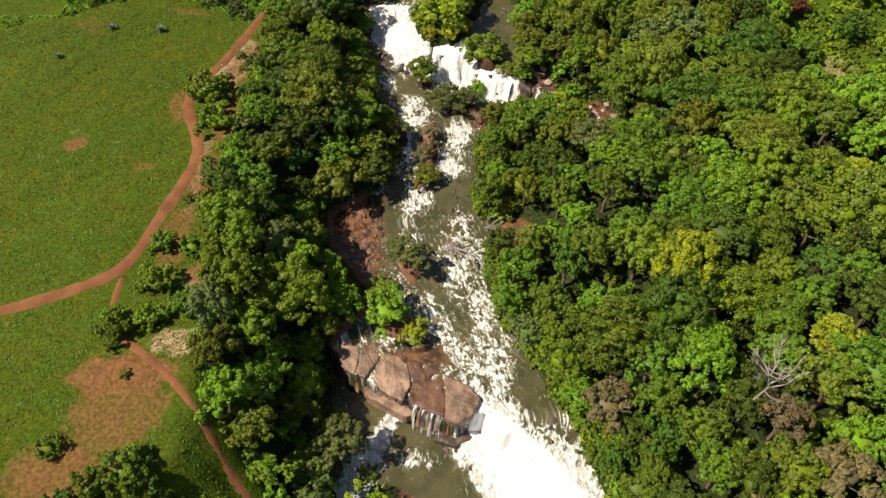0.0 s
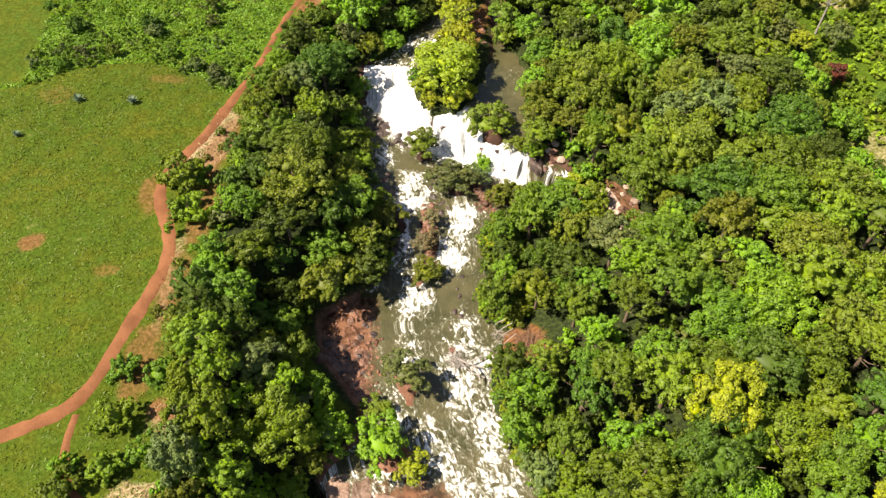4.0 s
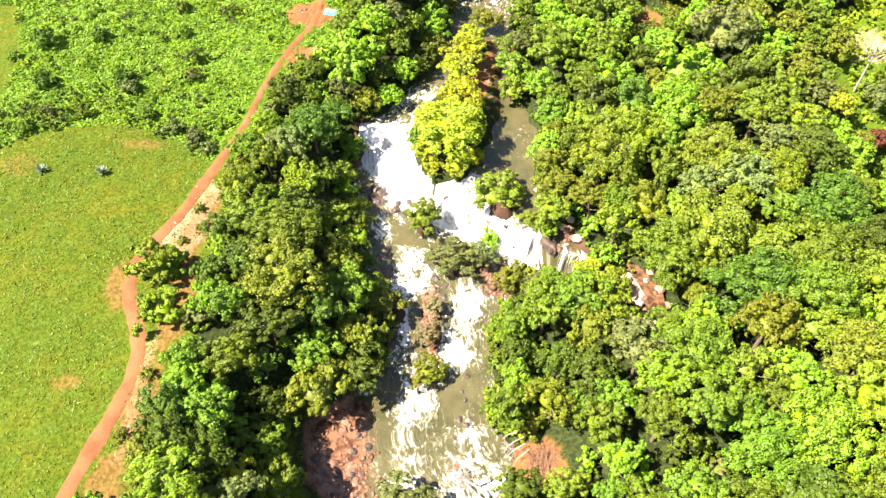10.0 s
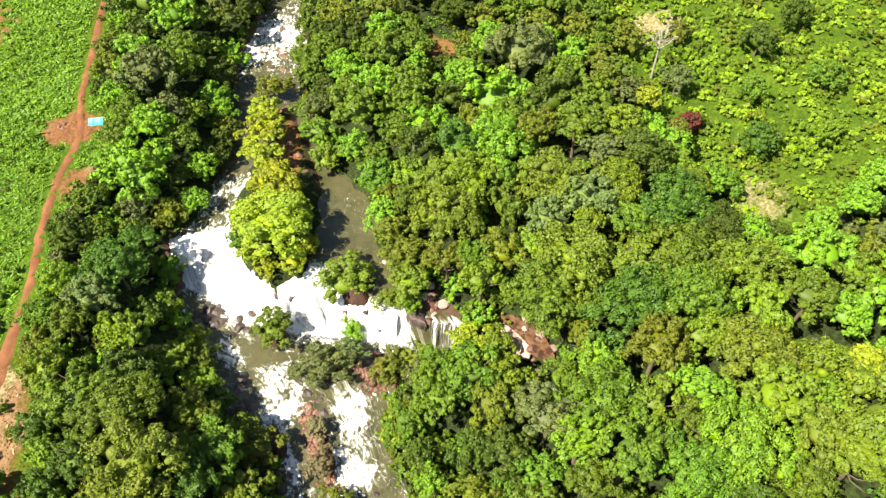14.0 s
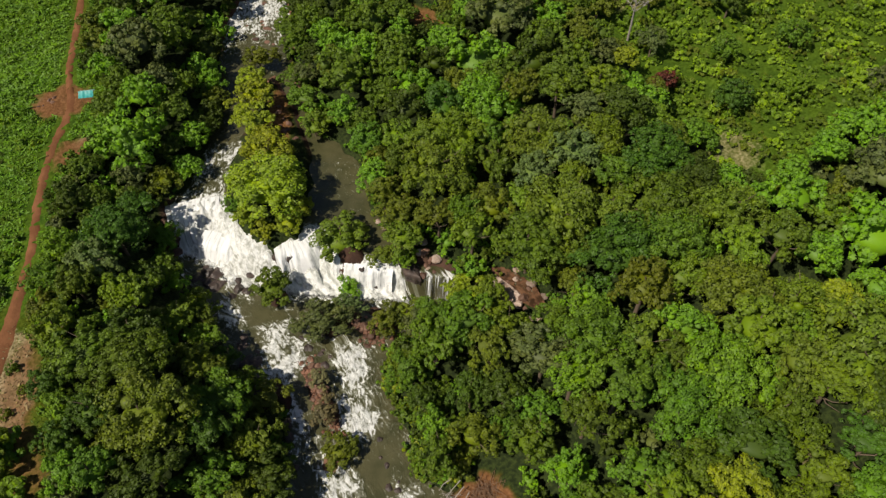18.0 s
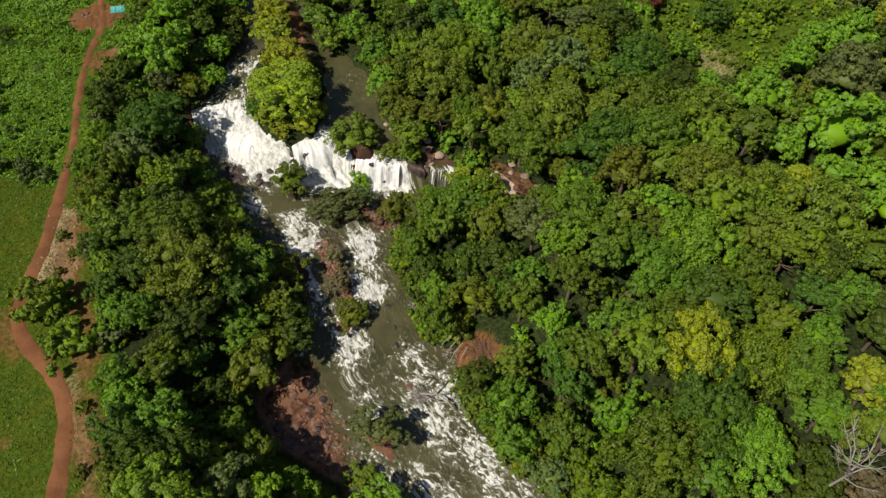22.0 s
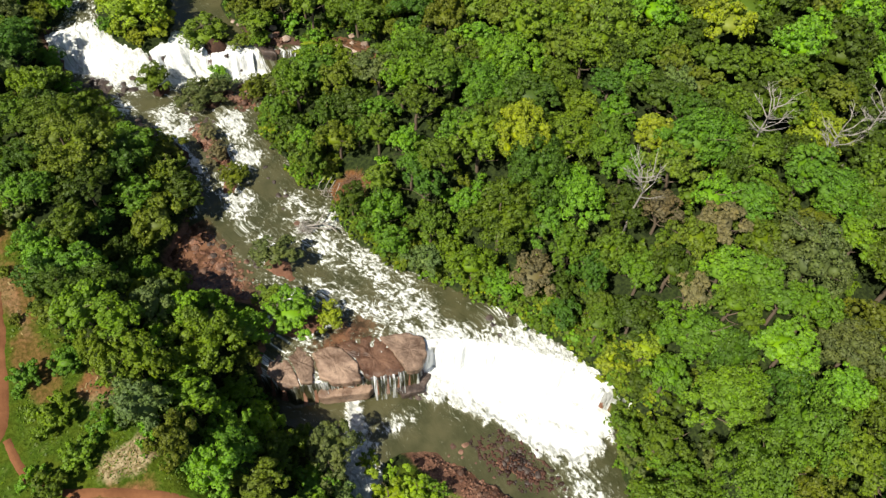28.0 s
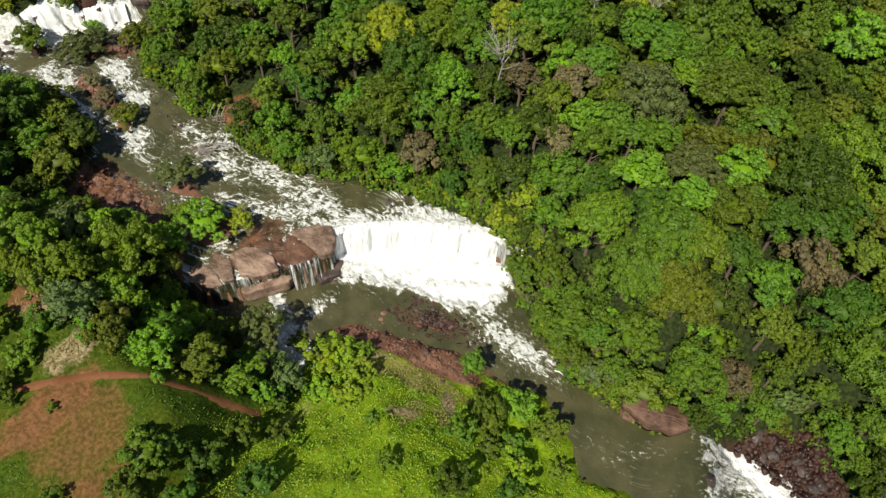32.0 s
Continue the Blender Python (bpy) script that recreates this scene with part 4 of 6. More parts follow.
def bush(x, y, radius, key, squash=1.0, label="", name="bush"):
    """A shrub: short stems under a mound of leaves that nearly meets the ground."""
    z = float(height_at(x, y)[0])
    base = new(name)
    base.location, base.rotation_euler = (x, y, z), (0, 0, rng.uniform(0, 6.28))
    st = new("stem", TRUNKS[int(rng.integers(len(TRUNKS)))])
    st.parent, st.scale = base, (radius * 1.2, radius * 1.2, radius)
    lv = new("leaves", BUSHES[(int(rng.integers(len(BUSH_SHAPES))), key)])
    lv.parent, lv.location, lv.scale = base, (0, 0, -0.05 * radius), (radius, radius, radius * squash)
    return tagged(base, label or LOOK[key] + " rounded leafy bush", "bush", "bushes of the valley")


# trees and bushes that stand out: x, y, radius, height, leaf, label
ALONE = [
    (0.5, 120.0, 6.0, 8.0, "yellow", "large yellow-green tree on the island above the falls"),
    (2.0, 127.0, 4.6, 6.5, "yellow", "yellow-green tree on the island"),
    (1.6, 134.5, 3.6, 6.0, "yellow", "feathery yellow-green tree on the island"),
    (3.2, 140.5, 3.2, 6.0, "yellow", "feathery yellow-green tree on the island"),
    (4.2, 146.5, 2.8, 5.5, "yellow", "feathery yellow-green tree on the island"),
    (7.0, 152.0, 2.8, 5.5, "olive", "olive tree at the head of the island"),
    (10.6, 132.5, 2.6, 4.6, "olive", "olive tree leaning over the narrow channel"),
    (10.9, 138.0, 2.8, 5.0, "mid", "mid-green tree leaning over the narrow channel"),
    (11.0, 144.0, 2.7, 5.0, "mid", "mid-green tree leaning over the narrow channel"),
    (-3.7, 107.4, 3.1, 4.4, "mid", "bright green tree on a rock below the upper falls"),
    (1.3, 100.0, 3.5, 4.8, "grey", "grey-green tree on the river bar"),
    (4.6, 100.6, 2.0, 3.2, "grey", "grey-green tree on the river bar"),
    (7.2, 110.0, 4.1, 5.6, "olive", "olive tree on the crest of the falls"),
    (6.2, 104.6, 1.9, 3.2, "bright", "bright green small tree under the crest"),
    (15.6, 108.6, 3.2, 6.0, "olive", "olive tree beside the upper pool"),
    (14.6, 104.8, 2.8, 5.2, "olive", "olive tree beside the side fall"),
    (14.0, 103.0, 1.8, 3.6, "bright", "bright green tree beside the side fall"),
    (12.0, 97.0, 2.5, 3.8, "olive", "olive bush-like tree below the veil"),
    (8.8, 97.0, 2.4, 3.2, "olive", "olive bush-like tree below the veil"),
    (11.6, 104.9, 1.9, 3.6, "olive", "olive tree above the veil"),
    (-2.6, 87.8, 1.9, 2.4, "brown", "reddish-brown scrubby tree on the river bar"),
    (-2.0, 92.2, 1.5, 1.9, "brown", "reddish-brown scrubby tree on the river bar"),
    (-2.4, 82.6, 2.4, 3.0, "olive", "olive scrubby tree on the river bar"),
    (-8.6, 91.5, 2.7, 4.0, "olive", "olive tree leaning over the river"),
    (-11.2, 81.5, 3.6, 6.0, "dark", "dark green round tree at the water's edge"),
    (-4.9, 65.4, 3.2, 4.8, "grey", "grey-green tree on the mid-river island"),
    (-8.6, 62.0, 1.9, 2.8, "olive", "olive bush-like tree on red rock"),
    (-7.8, 56.8, 3.8, 4.8, "bright", "bright green round tree above the rock ledge"),
    (-3.9, 53.6, 2.1, 3.6, "yellow", "yellow-green slim tree above the rock ledge"),
    (-13.2, 38.6, 3.5, 9.0, "grey", "tall grey-green tree over the plunge pool"),
    (1.8, 15.0, 1.9, 4.6, "mid", "slim tree on the red shore"),
    (0.8, 7.2, 3.0, 3.8, "bright", "bright green tree by the lower river"),
    (-3.2, 8.4, 2.6, 3.6, "mid", "mid-green tree by the lower river"),
    (2.0, 2.4, 2.4, 3.4, "olive", "olive tree by the lower river"),
    (63.0, 116.0, 2.5, 3.8, "red", "russet-red small tree in the open scrub"),
    (19.7, 40.7, 3.4, 8.5, "brown", "brownish half-bare tree near the waterfall"),
    (41.2, 29.6, 3.6, 8.5, "brown", "brownish half-bare tree in the wood"),
    (33.0, 25.6, 3.0, 8.0, "brown", "brownish half-bare tree in the wood"),
    (37.5, 36.2, 2.8, 8.0, "brown", "brownish half-bare tree in the wood"),
    (21.6, -10.6, 3.2, 8.0, "brown", "brownish half-bare tree in the wood"),
    (53.5, 95.5, 4.2, 8.0, "dark", "dark green spreading tree at the clearing's edge"),
]
LONE_BUSHES = [(-37.0, 92.2, 3.7, "bright"), (-35.4, 93.2, 2.2, "mid"), (-34.8, 85.4, 3.2, "bright"), (-36.2, 86.6, 2.0, "mid"), (-37.0, 61.8, 2.1, "mid"), (-36.4, 55.2, 2.5, "bright"), (-39.3, 47.4, 2.3, "mid"), (-35.6, 49.6, 2.2, "bright"), (-33.0, 61.0, 2.0, "mid"),
               (-9.6, 36.6, 1.7, "bright"), (-70.4, 134.6, 1.3, "mid"), (-36.8, 42.0, 0.7, "bright"), (-40.2, 49.8, 1.7, "bright"), (-32.2, 51.5, 2.0, "mid"), (-34.6, 77.4, 0.9, "olive"), (-35.6, 70.0, 0.9, "olive"), (-34.2, 103.4, 0.9, "mid"), (-33.4, 99.8, 0.8, "olive"), (-35.2, 97.6, 0.8, "olive"),
               (-42.5, 33.0, 1.6, "mid"), (-33.5, 30.5, 2.8, "mid"), (-29.5, 27.0, 2.8, "dark"), (-36.5, 28.5, 2.4, "mid"), (-25.0, 27.5, 2.2, "mid"), (-39.5, 26.5, 2.2, "dark"), (-34.0, 24.5, 2.5, "dark"), (-2.2, 115.4, 1.9, "yellow"), (1.2, 115.0, 2.1, "yellow"), (-4.0, 118.6, 2.0, "yellow"), (3.9, 117.6, 1.9, "yellow"), (-4.8, 122.0, 1.8, "mid"), (13.4, 100.0, 1.4, "olive"), (21.4, 24.4, 1.7, "bright"), (20.6, 21.4, 1.5, "mid"), (-22.0, 135.0, 1.2, "olive"), (-19.5, 131.5, 1.3, "mid")]
for x, y, r, h, key, label in ALONE:
    tree(x, y, r, h, key, label=label, squash=0.8)
for x, y, r, key in LONE_BUSHES:
    bush(x, y, r, key)
# broad crowns that can be told apart: x, y, radius, height, leaf
EAST_CROWNS = [(28.5, 95.2, 5.0, 9.0, "mid"), (39.0, 89.6, 6.2, 9.5, "dark"), (47.0, 78.1, 5.2, 9.0, "olive"), (56.4, 65.6, 7.6, 10.5, "olive"), (40.0, 69.5, 5.2, 9.5, "bright"), (33.5, 68.4, 4.6, 9.0, "mid"), (43.2, 63.4, 4.2, 8.5, "mid"), (35.8, 53.4, 5.0, 9.5, "bright"), (41.3, 50.0, 4.2, 8.5, "mid"), (30.6, 45.2, 4.2, 8.5, "bright"), (65.0, 32.3, 4.4, 9.0, "yellow"), (39.0, 0.3, 4.6, 9.0, "mid"), (15.0, 8.8, 4.4, 7.5, "mid"), (24.0, -0.7, 4.8, 9.0, "olive"), (29.8, 5.5, 5.0, 9.5, "mid"), (18.4, -7.4, 4.4, 8.5, "mid")]
WEST_CROWNS = [(-20.6, 90.4, 5.2, 7.5, "olive"), (-15.7, 78.2, 4.0, 7.0, "olive"), (-15.0, 97.2, 3.4, 6.5, "olive"), (-21.2, 102.9, 3.8, 6.5, "dark"), (-25.5, 100.6, 4.0, 6.0, "mid"), (-25.7, 79.7, 3.6, 6.0, "mid"), (-26.9, 72.3, 3.6, 6.0, "mid"), (-21.5, 84.0, 3.6, 6.5, "dark"), (-15.8, 88.0, 3.4, 6.0, "dark")]
for x, y, r, h, key in EAST_CROWNS + WEST_CROWNS:
    tree(x, y, r, h, key, label=LOOK[key] + " tree with a broad domed crown", squash=0.9)


def tube_object(name, path, radii, sides, material, parent):
    v, f = tube(path, radii, sides)
    me = bpy.data.meshes.new(name)
    me.from_pydata(v, [], f)
    me.polygons.foreach_set("use_smooth", np.ones(len(f), bool))
    me.materials.append(material)
    ob = new(name, me)
    ob.parent = parent
    return ob


def dead_tree(x, y, height):
    """A leafless tree: a bent trunk that forks into branches, each with its spray of twigs."""
    g = np.random.default_rng(int(x * 10))
    base = tagged(new("dead_tree"), "bare grey dead tree among the green crowns", "dead tree", "dead trees")
    base.location = (x, y, float(height_at(x, y)[0]))
    spine = [Vector((g.normal() * 0.03 * height * t, g.normal() * 0.03 * height * t, height * t)) for t in (0, 0.35, 0.7, 1.0)]
    spine[0] = Vector((0, 0, -0.6))
    trunk = tube_object("trunk", spine, [0.22, 0.17, 0.11, 0.03], 7, DEADWOOD, base)
    for k in range(13):
        t = g.uniform(0.55, 0.98)
        i = min(int(t * 3), 2)
        p = spine[i].lerp(spine[i + 1], t * 3 - i)
        a, r = k * 2.4 + g.uniform(-0.4, 0.4), height * g.uniform(0.14, 0.26) * (1.35 - 0.5 * t)
        q1 = p + Vector((math.cos(a) * 0.5, math.sin(a) * 0.5, 0.42)) * r
        q2 = p + Vector((math.cos(a + 0.3), math.sin(a + 0.3), 0.95)) * r
        limb = tube_object("branch", [p, q1, q2], [0.085, 0.06, 0.02], 5, DEADWOOD, trunk)
        V, F = [tuple(v.co) for v in limb.data.vertices], [tuple(f.vertices) for f in limb.data.polygons]
        for _ in range(10):
            b, c = a + g.uniform(-1.3, 1.3), p.lerp(q1, 1.0).lerp(q2, g.uniform(0, 1))
            v, f = tube([c, c + Vector((math.cos(b), math.sin(b), g.uniform(0.3, 1.0))) * r * g.uniform(0.2, 0.45)], [0.028, 0.010], 3)
            F.extend(tuple(n + len(V) for n in q) for q in f)
            V.extend(v)
        limb.data.clear_geometry()
        limb.data.from_pydata(V, [], F)


for x, y, h in ((34.8, 38.6, 12.5), (54.8, 35.6, 13.5), (73.0, 26.0, 14.0), (60.8, 28.0, 12.5), (65.0, 129.0, 8.5), (68.0, 27.5, 12.5)):
    dead_tree(x, y, h)

# the woods: scattered by trial, not nearer than their crowns allow
taken = [(a[0], a[1], a[2]) for a in ALONE + EAST_CROWNS + WEST_CROWNS] + [(b[0], b[1], b[2]) for b in LONE_BUSHES]
cell = {}


def free(x, y, r, spacing=0.60):
    i, j = int(x // 8), int(y // 8)
    for a in range(i - 2, i + 3):
        for b in range(j - 2, j + 3):
            for u, v, w in cell.get((a, b), ()):
                if (u - x) ** 2 + (v - y) ** 2 < (spacing * (w + r)) ** 2:
                    return False
    return True


for t in taken:
    cell.setdefault((int(t[0] // 8), int(t[1] // 8)), []).append(t)
wood = np.random.default_rng(11)
cand = np.stack([wood.uniform(-34, 130, 26000), wood.uniform(-50, 260, 26000)], 1)
SEEN = line((-44, 212), (40, 200), (128, 148), (118, 90), (108, 0), (60, -26), (14, -40), (-44, -40))  # the stretch of valley worth planting
cand = cand[inside(cand[:, 0], cand[:, 1], SEEN) > 0]
zone_c = wood_zone(cand[:, 0], cand[:, 1])
CHOSEN = []
for (x, y), e in zip(cand, zone_c):
    if e < 0.4:
        continue
    r = 2.9 + 3.4 * wood.random() ** 1.7 if e > 5 else wood.uniform(2.0, 3.3)
    if r > e + 1.9:
        r = e + 1.9
    if free(x, y, r):
        cell.setdefault((int(x // 8), int(y // 8)), []).append((x, y, r))
        CHOSEN.append((x, y, r, e))
# smaller trees in the gaps between the crowns
GAPS = []
for (x, y), e in zip(cand[::-1], zone_c[::-1]):
    r = wood.uniform(1.1, 2.3)
    if 0.3 < e and free(x, y, r, 0.46 if 10 < x < 62 and y < 45 else 0.54 if e > 3 else 0.48):
        cell.setdefault((int(x // 8), int(y // 8)), []).append((x, y, r))
        GAPS.append((x, y, r, e))


def leaf_choice(x, y):
    p = wood.random()
    if math.hypot(x - 20, y - 50) < 8.5:
        w = (("shrub", 0.55), ("bright", 0.30), ("mid", 0.15))
    elif x < 3 and y > 66:
        w = (("dark", 0.24), ("mid", 0.40), ("bright", 0.20), ("olive", 0.10), ("grey", 0.06))
    elif x < 3 and y > 30:
        w = (("mid", 0.18), ("bright", 0.54), ("fresh", 0.12), ("olive", 0.08), ("grey", 0.04), ("yellow", 0.04))
    # more bright and yellow leaves here paint in the far east side's hazy brightness
    elif y > 62 and x > 42:
        w = (("dark", 0.05), ("mid", 0.24), ("bright", 0.38), ("olive", 0.18), ("grey", 0.10), ("yellow", 0.05))
    elif y > 62 and x > 18:
        w = (("dark", 0.08), ("mid", 0.31), ("bright", 0.30), ("olive", 0.18), ("grey", 0.10), ("yellow", 0.03))
    else:
        w = (("dark", 0.30), ("mid", 0.42), ("bright", 0.12), ("olive", 0.11), ("grey", 0.03), ("yellow", 0.01), ("brown", 0.01))
    for key, k in w:
        p -= k
        if p <= 0:
            return key
    return "mid"


CHOSEN.sort(key=lambda c: math.hypot(max(0, abs(c[0] - 12) - 26), max(0, abs(c[1] - 48) - 56)))
far_V = {key: [] for key in LEAF}
far_F = {key: [] for key in LEAF}
far_n = {key: 0 for key in LEAF}
for n, (x, y, r, e) in enumerate(CHOSEN + GAPS):
    key = leaf_choice(x, y)
    h = 3.4 + r * wood.uniform(0.8, 1.6) + min(e, 8) * 0.16 if n < len(CHOSEN) else 0.7 + r * wood.uniform(0.7, 1.3) + min(e, 8) * 0.06
    if x < 3:
        h *= 0.60 + 0.28 * min(e / 9, 1)
    if n < 262:
        tree(x, y, r, h, key, squash=wood.uniform(0.85, 1.15))
    else:
        V, F = (MIDDLE_SHAPES if n < 520 else LOW_SHAPES)[int(wood.integers(4))] if n < len(CHOSEN) else GAP_SHAPES[int(wood.integers(3))]
        a = wood.uniform(0, 6.28)
        co, si = math.cos(a), math.sin(a)
        z = float(height_at(x, y)[0])
        P = np.stack([V[:, 0] * co - V[:, 1] * si, V[:, 0] * si + V[:, 1] * co, V[:, 2]], 1) * np.array((r, r, r))
        P = P + np.array((x, y, z + max(h - P[:, 2].max(), 0.3)))
        far_V[key].append(P)
        far_F[key].append(F + far_n[key])
        far_n[key] += len(V)
for key in LEAF:
    if far_V[key]:
        ob = new("distant_trees", quads_to_mesh("distant_trees", np.concatenate(far_V[key]), np.concatenate(far_F[key]), LEAF[key]))
        tagged(ob, "distant " + LOOK[key] + " woodland crowns on the far slopes", "woodland", kind="stuff")


# ---- undergrowth, shrubs and grass ----
CLUMP = [leaf_cloud(np.random.default_rng(500 + k), 1.0, 0.95, 4, 3, 14, 0.25, 0.9, 0) for k in range(4)]


def clump_stuff(name, xs, ys, rs, key, label, category, seed):
    """Many low leafy clumps in one mesh."""
    g = np.random.default_rng(seed)
    zs = height_at(xs, ys)
    Vs, Fs, n0 = [], [], 0
    for x, y, z, r in zip(xs, ys, zs, rs):
        V, F = CLUMP[int(g.integers(4))]
        a = g.uniform(0, 6.28)
        co, si = math.cos(a), math.sin(a)
        Vs.append(np.stack([x + r * (V[:, 0] * co - V[:, 1] * si), y + r * (V[:, 0] * si + V[:, 1] * co), z - 0.1 * r + r * V[:, 2] * g.uniform(0.6, 1.2)], 1))
        Fs.append(F + n0)
        n0 += len(V)
    if Vs:
        tagged(new(name, quads_to_mesh(name, np.concatenate(Vs), np.concatenate(Fs), LEAF[key])), label, category, kind="stuff")


def rock_shore(px, py):
    return inside(px, py, RED_SHORE)


def scatter(count, x0, x1, y0, y1, seed):
    g = np.random.default_rng(seed)
    return g.uniform(x0, x1, count), g.uniform(y0, y1, count), g


# fringe of the woods along banks and field
X, Y, g = scatter(9000, -36, 60, -40, 190, 61)
e, sd = wood_zone(X, Y), shore(X, Y)
ok = (e > -0.9) & (e < 2.2) & (sd < -0.15) & (np.hypot(X - 12, Y - 71.5) > 4.5) & (np.hypot(X + 14, Y - 70) > 3.5)
X, Y = X[ok], Y[ok]
kind = g.random(len(X))
for lo, hi, key in ((0.0, 0.4, "mid"), (0.4, 0.7, "shrub"), (0.7, 0.88, "olive"), (0.88, 1.0, "dark")):
    k = (kind >= lo) & (kind < hi)
    clump_stuff("undergrowth", X[k], Y[k], g.uniform(0.5, 1.25, k.sum()), key, LOOK.get(key, "lush green") + " undergrowth along the edge of the wood", "undergrowth", 62)

# low growth that fills the brink of the east bank
X, Y, g = scatter(5200, 3, 26, -8, 100, 161)
sd = shore(X, Y)
ok = (sd < -0.2) & (sd > -5.5) & (np.hypot(X - 12, Y - 71.5) > 4.0) & (wood_zone(X, Y) > -0.6)
X, Y = X[ok], Y[ok]
kind = g.random(len(X))
for lo, hi, key in ((0.0, 0.35, "mid"), (0.35, 0.65, "shrub"), (0.65, 0.9, "bright"), (0.9, 1.0, "yellow")):
    k = (kind >= lo) & (kind < hi)
    clump_stuff("undergrowth", X[k], Y[k], g.uniform(0.6, 1.5, k.sum()), key, LOOK[key] + " shrubs crowding the brink of the river bank", "undergrowth", 162)

# tall scrub on the far side of the field
X, Y, g = scatter(2300, -85, -17, 108, 190, 63)
d, sside, _ = near(X, Y, SCRUB_EDGE)
td = near(X, Y, TRACK_MAIN)[0]
dens = 0.5 + 0.5 * wave(X, Y, 18, 71)
ok = (sside > 0) & (td > 2.0) & (X < tree_line(Y) - 1) & (patches(X, Y, BARE) < 0.3) & (inside(X, Y, line((-120, 110), (-67.5, 113), (-70, 136), (-76, 150), (-120, 160))) < 0) & (g.random(len(X)) < 0.25 + 0.75 * dens)
ok &= ~((Y > 153) & (X > -50))
X, Y = X[ok], Y[ok]
edge = np.exp(-near(X, Y, SCRUB_EDGE)[0] / 6)
kind = g.random(len(X))
belt = edge > 0.2
for near_edge, mix in ((True, ((0.0, 0.42, "mid"), (0.42, 0.70, "shrub"), (0.70, 0.90, "grey"), (0.90, 1.0, "dark"))), (False, ((0.0, 0.66, "shrub"), (0.66, 0.84, "fresh"), (0.84, 0.94, "mid"), (0.94, 1.0, "grey")))):
    for lo, hi, key in mix:
        k = (kind >= lo) & (kind < hi) & (belt == near_edge)
        clump_stuff("scrub", X[k], Y[k], g.uniform(0.45, 1.0, k.sum()) * (1.45 if near_edge else 1.0), key, LOOK[key] + " low scrub beyond the grassy field", "scrub", 64)
for x, y, r, key in ((-51.5, 130, 1.7, "dark"), (-49.8, 127.5, 1.5, "grey"), (-41.5, 136, 1.6, "dark"), (-41.0, 131.5, 1.4, "grey"), (-63, 128, 2.0, "dark"), (-60, 121, 1.5, "grey"), (-66, 138, 2.2, "dark"), (-37.5, 117, 1.5, "grey"), (-41, 119, 1.6, "grey"), (-46, 121.5, 1.3, "mid"), (-55, 121, 1.4, "mid"), (-62.5, 117, 1.4, "mid"), (-45, 143, 1.5, "mid"), (-58, 140, 1.7, "dark"), (-35.5, 114.8, 1.3, "grey"), (-47, 150, 1.6, "mid"), (-38, 150, 1.2, "mid"), (-45.5, 166, 1.8, "dark")):
    bush(x, y, r, key, 1.1)

X, Y, g = scatter(90000, -85, -17, 112, 165, 73)
ok = (near(X, Y, SCRUB_EDGE)[1] > 0) & (near(X, Y, TRACK_MAIN)[0] > 1.3) & (X < tree_line(Y) - 0.5) & (patches(X, Y, BARE) < 0.4) & (inside(X, Y, line((-120, 110), (-67.5, 113), (-70, 136), (-76, 150), (-120, 160))) < 0)
SCRUB_X, SCRUB_Y = X[ok], Y[ok]

# open scrub slope east of the woods
X, Y, g = scatter(1400, 52, 125, 88, 165, 65)
ok = (inside(X, Y, line((58, 94), (66, 92), (90, 100), (120, 120), (100, 160), (78, 152), (64, 146), (58, 130), (60, 112))) > -1.5)
X, Y = X[ok], Y[ok]
kind = g.random(len(X))
for lo, hi, key in ((0.0, 0.40, "shrub"), (0.40, 0.78, "fresh"), (0.78, 0.90, "olive"), (0.90, 1.0, "mid")):
    k = (kind >= lo) & (kind < hi)
    clump_stuff("scrub", X[k], Y[k], g.uniform(0.8, 2.0, k.sum()), key, LOOK.get(key, "lush green") + " open scrub on the sunny slope", "scrub", 66)
for x, y, r, h, key in ((70, 108, 3.0, 6, "dark"), (76, 118, 2.6, 5, "mid"), (66, 124, 2.6, 5.5, "grey"), (82, 126, 3.0, 6, "dark"), (72, 134, 2.4, 5, "olive"), (88, 116, 2.8, 5.5, "mid"), (61.5, 104, 2.6, 5, "mid"), (63, 136, 3.2, 6.5, "olive"), (92, 130, 3.0, 6, "dark"), (80, 106, 2.4, 4.5, "bright")):
    tree(x, y, r, h, key)

# bank below the side track: rank grass and bushes
X, Y, g = scatter(520, -40, 8, -30, 31, 67)
ok = (shore(X, Y) < -1.0) & (patches(X, Y, BARE) < 0.25) & (patches(X, Y, STRAW) < 0.3) & (near(X, Y, TRACK_SIDE)[0] > 1.6) & (X > -31 + 0.3 * (Y - 20)) & (inside(X, Y, RED_SHORE) < -0.6) & (patches(X, Y, PALE) < 0.35)
X, Y = X[ok], Y[ok]
kind = g.random(len(X))
for lo, hi, key in ((0.0, 0.30, "shrub"), (0.30, 0.80, "fresh"), (0.80, 0.86, "yellow"), (0.86, 1.0, "mid")):
    k = (kind >= lo) & (kind < hi)
    clump_stuff("rank_grass", X[k], Y[k], g.uniform(0.3, 0.75, k.sum()), key, "lush bright green grass and shrubs on the river bank", "rank grass", 68)
